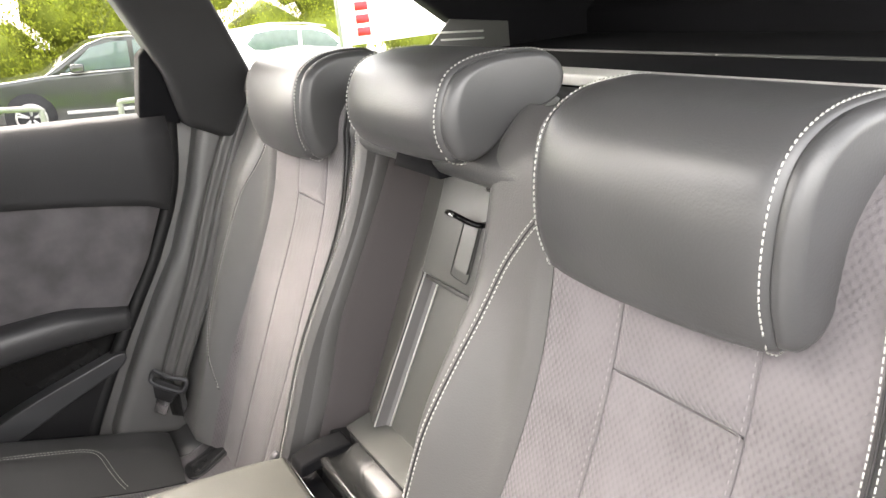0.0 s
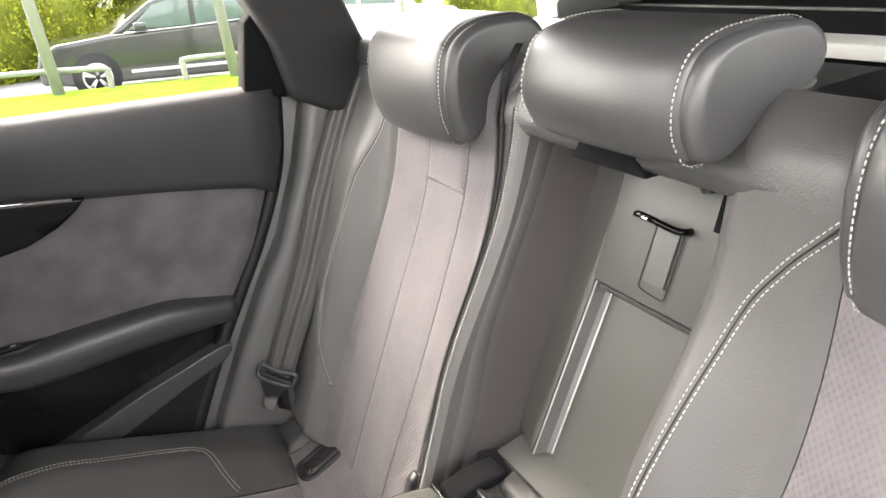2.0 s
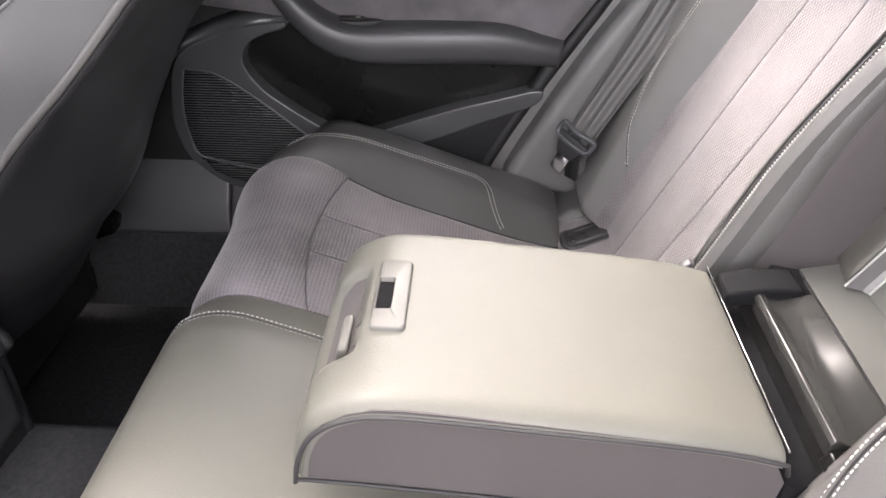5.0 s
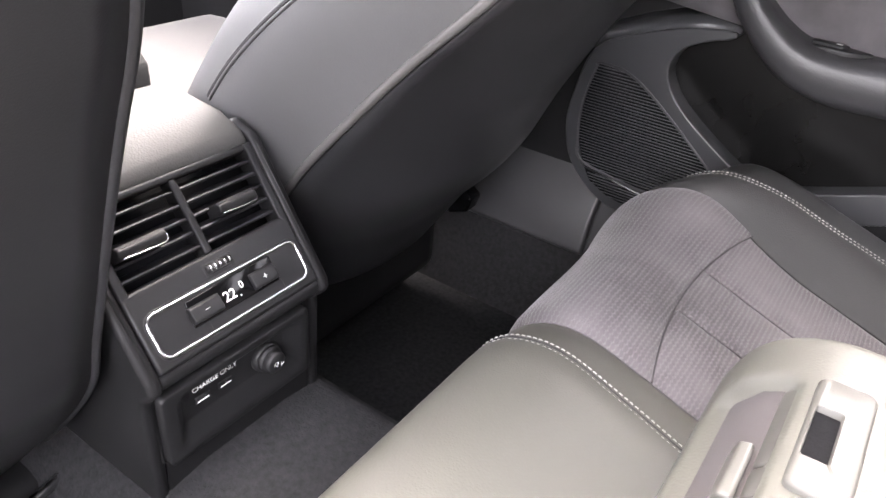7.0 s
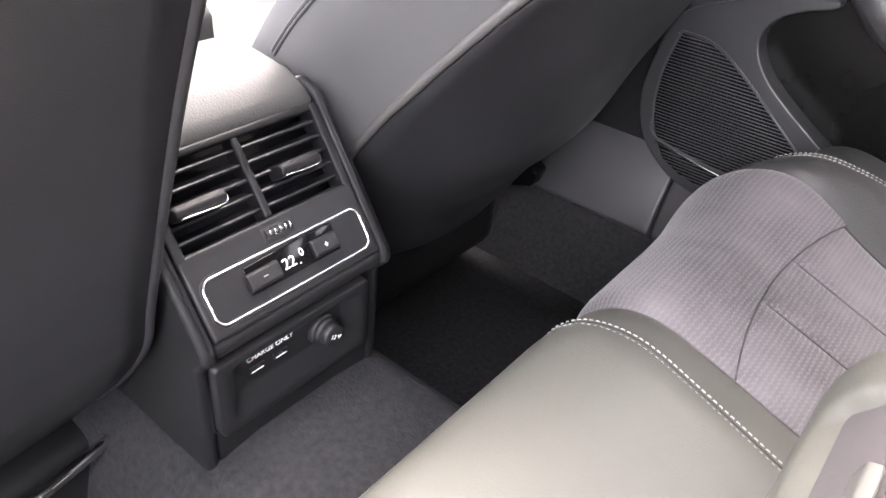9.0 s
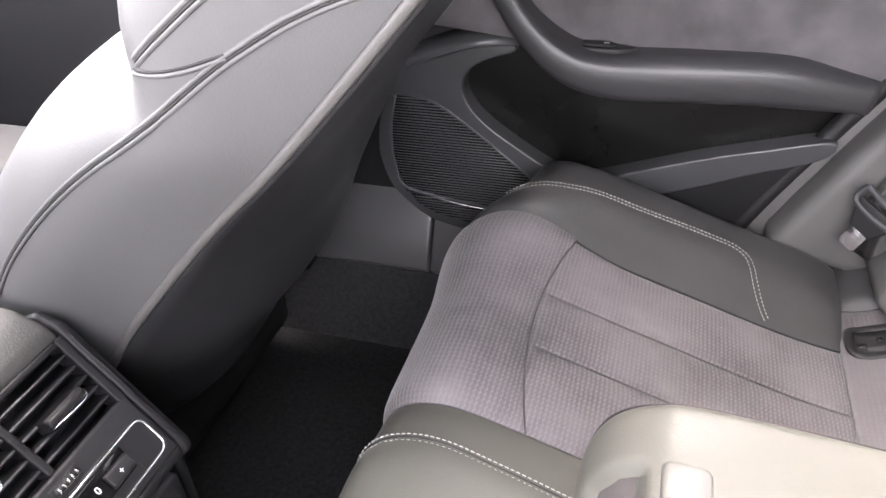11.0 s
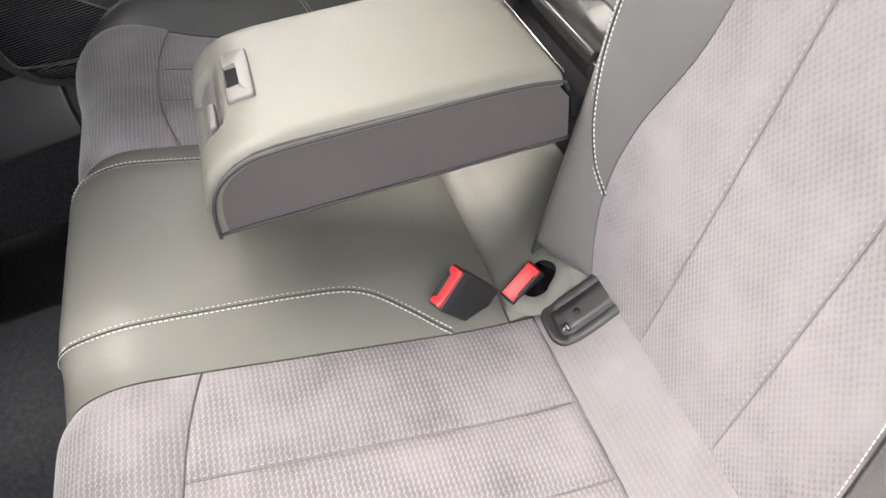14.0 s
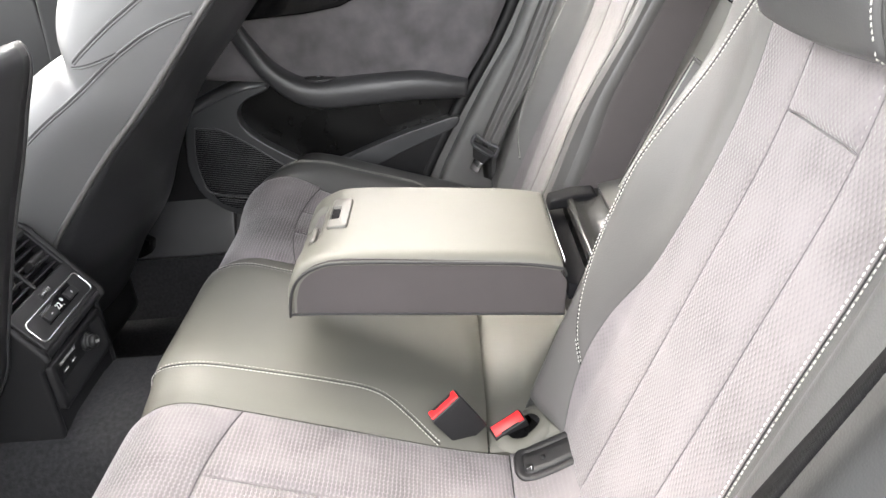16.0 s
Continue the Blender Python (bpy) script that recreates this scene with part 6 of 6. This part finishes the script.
def child_anchor(y):
    an = thing("child_seat_anchor", "dark plastic child-seat anchor cover set in the cushion", "anchor cover", group="anchor covers")
    def at(x, yy, lift):
        q, n = rear_strip(y + yy, x)
        return q + n * (lift + 0.0004)

    path = smooth_line([(0.062, -0.024), (0.02, -0.025), (-0.010, -0.024), (-0.020, -0.017), (-0.022, 0.0), (-0.020, 0.017), (-0.010, 0.024), (0.02, 0.025), (0.062, 0.024)], 60)
    rows = []
    for i, p in enumerate(path):
        d = (path[min(i + 1, 59)] - path[max(i - 1, 0)]).normalized()
        side = Vector((d.y, -d.x))
        rows.append([at(p.x + side.x * o, p.y + side.y * o, h) for o, h in ((0.0072, 0.003), (0.0066, 0.0060), (0.0045, 0.0068), (-0.0010, 0.0068), (-0.0032, 0.0063), (-0.0045, 0.004))])
    part("rim", sheet(rows, 0.001), PLASTIC_BLACK, an, "grained dark plastic rim")
    part("face", sheet([[at(x, yy, 0.0063) for yy in (-0.020, -0.007, 0.007, 0.020)] for x in np.linspace(-0.017, 0.062, 9)], 0.0005), PLASTIC_BLACK, an)
    part("hole", sheet([[at(x, yy, 0.0073) for yy in (-0.014, -0.003)] for x in (-0.014, -0.004)], 0.0005), RUBBER, an, "small black opening")
    part("mark", tube([at(-0.012, -0.011, 0.0079), at(-0.006, -0.007, 0.0079), at(-0.006, -0.012, 0.0079)], 0.0009, 5), CHROME, an)
    part("knob", tube([at(0.012, 0.002, 0.006), at(0.012, 0.002, 0.0080)], 0.0036, 12), PLASTIC, an)
    return an


for y in (-0.216, -0.489, 0.505, 0.22):
    child_anchor(y)

# ---------------------------------------------------------------- outside
def ground_z(x, y=0.0):
    return -0.44 - 0.088 * (x - 0.06) - 0.31 * smooth_step(y, 11.9, 12.6)


GRASS = surface("grass", (0.105, 0.205, 0.010), 0.9, grain=1.0, grain_size=0.05, stain=0.35, stain_size=0.6, spec=0.1)
ASPHALT = surface("asphalt", (0.27, 0.27, 0.275), 0.9, grain=0.5, grain_size=0.02, stain=0.15, stain_size=1.0)
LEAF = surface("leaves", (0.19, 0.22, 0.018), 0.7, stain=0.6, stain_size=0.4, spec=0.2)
# leaf colour darkened for the shade inside the hedge
LEAF_SHADED = surface("shaded_inner_leaves", (0.12, 0.145, 0.018), 0.8, stain=0.4, stain_size=0.5, spec=0.2)
PAINT_DARK = surface("dark_car_paint", (0.028, 0.032, 0.028), 0.18, stain=0.05, coat=0.6, rough_var=0.03)
PAINT_WHITE = surface("white_paint", (0.85, 0.85, 0.86), 0.3, stain=0.03, coat=0.3)
CAR_GLASS = surface("tinted_car_glass", (0.10, 0.14, 0.13), 0.08, stain=0.1, rough_var=0.02)
TYRE = surface("tyre", (0.015, 0.015, 0.016), 0.8, stain=0.1)
RIM = surface("alloy", (0.5, 0.5, 0.48), 0.35, metal=0.8)
RAIL = surface("galvanised_rail", (0.22, 0.22, 0.205), 0.5, stain=0.08)
SIGN_RED = surface("sign_red", (0.75, 0.02, 0.03), 0.5)
LAMP_RED = surface("lamp_red", (0.6, 0.01, 0.02), 0.2)
BANNER = surface("banner_cloth", (0.85, 0.85, 0.86), 0.7, stain=0.02)


def slab(name, x0, x1, y0, y1, dz, material, label, category):
    bm = bmesh.new()
    vs = [bm.verts.new((x, y, ground_z(x) + dz)) for x, y in ((x0, y0), (x1, y0), (x1, y1), (x0, y1))]
    bm.faces.new(vs)
    bmesh.ops.solidify(bm, geom=bm.faces[:], thickness=0.1)
    bmesh.ops.recalc_face_normals(bm, faces=bm.faces)
    return tagged(mesh_object(name, bm, material), label, category, kind="structure")


bm = bmesh.new()
lines = [[bm.verts.new((x, y, ground_z(x, y))) for x in (-300, -40, 40, 300)] for y in (-300, 0, 11.9, 12.05, 12.2, 12.35, 12.5, 12.6, 40, 300)]
for a, b in zip(lines, lines[1:]):
    for k in range(3):
        bm.faces.new((a[k], a[k + 1], b[k + 1], b[k]))
tagged(mesh_object("ground", bm, ASPHALT), "grey asphalt car park", "ground", kind="structure")
slab("lawn", -14, 6.5, 3.0, 12.0, 0.03, GRASS, "bright green mown grass strip", "grass")


def parked_car(x, y, z, s, tilt, paint, label, flip=1, tail=False):
    car = thing("car", label, "car")
    m = pose(x, y, z, 0, tilt, 0) @ Matrix.Diagonal((s * flip, s, s, 1))

    def put(bm):
        bmesh.ops.transform(bm, matrix=m, verts=bm.verts)
        bmesh.ops.recalc_face_normals(bm, faces=bm.faces)
        return bm

    # x forward is negative: nose at -0.85, tail at 3.5, wheels at 0 and 2.66
    low = [(-0.86, 0.28), (-0.90, 0.55), (-0.82, 0.78), (-0.55, 0.92), (0.30, 1.02), (1.5, 1.08), (2.9, 1.12), (3.38, 1.08), (3.50, 0.75), (3.45, 0.35), (3.2, 0.24), (2.3, 0.22), (0.4, 0.22), (-0.4, 0.22)]
    part("body", put(prism(low, "y", 0, 1.78, 0.07, 4)), paint, car)
    top = [(0.25, 0.98), (1.02, 1.52), (1.35, 1.63), (2.3, 1.66), (3.0, 1.58), (3.42, 1.05)]
    part("roof", put(prism(top, "y", 0.10, 1.68, 0.08, 4)), paint, car)
    part("side_window", put(prism([(0.62, 1.06), (1.08, 1.46), (1.42, 1.55), (1.70, 1.56), (1.70, 1.09)], "y", 0.085, 0.14, 0.02)), CAR_GLASS, car)
    part("side_window", put(prism([(1.78, 1.09), (1.78, 1.57), (2.3, 1.57), (2.75, 1.50), (2.95, 1.28), (2.75, 1.12)], "y", 0.085, 0.14, 0.02)), CAR_GLASS, car)
    part("mirror", put(box((0.70, -0.16, 1.05), (0.92, 0.03, 1.20), 0.05, 3)), PAINT_DARK if paint is PAINT_DARK else paint, car)
    part("sill_strip", put(box((0.55, -0.012, 0.36), (2.25, 0.03, 0.42), 0.01)), RIM, car, "bright sill strip")
    part("window_strip", put(tube([(0.55, -0.005, 1.035), (1.6, -0.005, 1.075), (2.95, -0.005, 1.16)], 0.014, 6)), RIM, car)
    part("roof_rail", put(tube([(1.1, 0.14, 1.62), (1.6, 0.14, 1.69), (2.4, 0.14, 1.70), (2.95, 0.14, 1.62)], 0.02, 6)), RIM, car)
    part("head_lamp", put(box((-0.84, 0.03, 0.66), (-0.45, 0.30, 0.80), 0.05, 3)), CAR_GLASS, car)
    if tail:
        part("tail_lamp", put(box((3.25, -0.02, 0.85), (3.52, 0.30, 1.02), 0.03, 3)), LAMP_RED, car)
    for wx in (0.0, 2.66):
        part("wheel_arch", put(tube([(wx, -0.006, 0.36), (wx, 0.2, 0.36)], 0.395, 28)), TYRE, car)
        wheel = part("wheel", put(tube([(wx, -0.025, 0.345), (wx, 0.2, 0.345)], 0.345, 28)), TYRE, car)
        part("rim", put(tube([(wx, -0.03, 0.345), (wx, 0.1, 0.345)], 0.235, 24)), PLASTIC_BLACK, wheel)
        for k in range(5):
            a = 2 * math.pi * k / 5 + 0.3
            for da in (-0.13, 0.13):
                part("spoke", put(tube([(wx + 0.04 * math.cos(a), -0.036, 0.345 + 0.04 * math.sin(a)), (wx + 0.225 * math.cos(a + da), -0.034, 0.345 + 0.225 * math.sin(a + da))], 0.018, 5)), RIM, wheel)
        part("rim_ring", put(tube([(wx + 0.23 * math.cos(a), -0.03, 0.345 + 0.23 * math.sin(a)) for a in np.linspace(0, 2 * math.pi, 25)], 0.018, 5, caps=False)), RIM, wheel)
    return car


parked_car(0.11, 13.5, ground_z(0.11, 13.5), 1.0, 5.1, PAINT_DARK, "dark estate car parked beyond the grass strip")
parked_car(6.6, 13.5, ground_z(6.6, 13.5) + 0.25, 0.9, 5.0, PAINT_WHITE, "white car with red tail lamps parked by the banner", flip=-1, tail=True)
parked_car(5.3, 18.0, ground_z(5.3, 18), 1.0, 5.0, PAINT_WHITE, "pale car parked further back", flip=-1)
# banner with a red word drawn as plain bars
banner = thing("banner", "white banner with a red upright word drawn as bars", "banner")
part("cloth", box((4.75, 10.55, 0.22), (7.3, 10.60, 2.6), 0.01), BANNER, banner)
part("pole", tube([(4.72, 10.57, ground_z(4.7)), (4.72, 10.57, 2.7)], 0.03, 8), RAIL, banner)
for k, (z, h) in enumerate(((0.98, 0.07), (0.80, 0.13), (0.60, 0.13), (0.40, 0.13))):
    part("word_bar", box((5.02, 10.535, z - 0.05), (5.25, 10.549, z - 0.05 + h), 0.0), SIGN_RED if k else SIGN_RED, banner, "red bar")
# hoop rails and posts on the grass edge
for x0, long in ((-1.60, 1.85), (1.36, 1.9)):
    hoop = thing("hoop_rail", "low galvanised hoop rail at the grass edge", "rail", group="hoop rails")
    y, z, dz = 11.8, ground_z(x0), 0.088 * long
    part("bar", tube(smooth_line([(x0, y, z), (x0, y, z + 0.26), (x0 + 0.14, y, z + 0.35), (x0 + long - 0.14, y, z + 0.35 - dz), (x0 + long, y, z + 0.24 - dz), (x0 + long, y, z - dz)], 50), 0.045, 8), RAIL, hoop)
for x0 in (2.10, -0.48):
    post = thing("white_post", "white-grey post standing in the grass", "post", group="posts")
    z = ground_z(x0)
    part("shaft", tube([(x0, 11.7, z), (x0, 11.7, z + 3.6)], 0.085, 10), RAIL, post)


def hedge(name, x0, x1, y0, y1, tall, count, seed, label):
    rng = random.Random(seed)
    h = thing(name, label, "hedge")
    core = bmesh.new()
    leaves = bmesh.new()
    for _ in range(int((x1 - x0) * 2.6)):
        cx, cy, r = rng.uniform(x0, x1), rng.uniform(y0 + 0.9, y1), rng.uniform(0.7, 1.4)
        cz = ground_z(cx, cy) + rng.uniform(0.2, tall - 0.6)
        before = len(core.verts)
        bmesh.ops.create_icosphere(core, subdivisions=2, radius=r, matrix=Matrix.Translation((cx, cy, cz)))
    for v in core.verts:
        v.co += Vector((noise.noise(v.co * 1.7), noise.noise(v.co * 1.7 + Vector((9, 0, 0))), noise.noise(v.co * 1.7 + Vector((0, 9, 0))))) * 0.35
    front = [v.co.copy() for v in core.verts if v.co.y < y1]
    for _ in range(count):
        c = rng.choice(front) + Vector((rng.gauss(0, 0.22), rng.gauss(0, 0.22) - 0.1, rng.gauss(0, 0.22)))
        s = rng.uniform(0.022, 0.055)
        q = Euler((rng.uniform(0, 6.3), rng.uniform(0, 6.3), rng.uniform(0, 6.3))).to_matrix()
        vs = [leaves.verts.new(c + q @ Vector(o) * s) for o in ((-1, 0, 0), (0, 0.5, 0.12), (1, 0, 0), (0, -0.5, 0.12))]
        leaves.faces.new(vs)
    part("branch_mass", core, LEAF_SHADED, h)
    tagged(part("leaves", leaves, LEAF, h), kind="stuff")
    return h


hedge("hedge", -9, 14, 19.5, 21.5, 7.0, 120000, 5, "tall bright yellow-green spring hedge behind the parked cars")
hedge("hedge", -7, 2.0, 17.2, 18.2, 2.9, 60000, 8, "lower green shrubs behind the dark car")
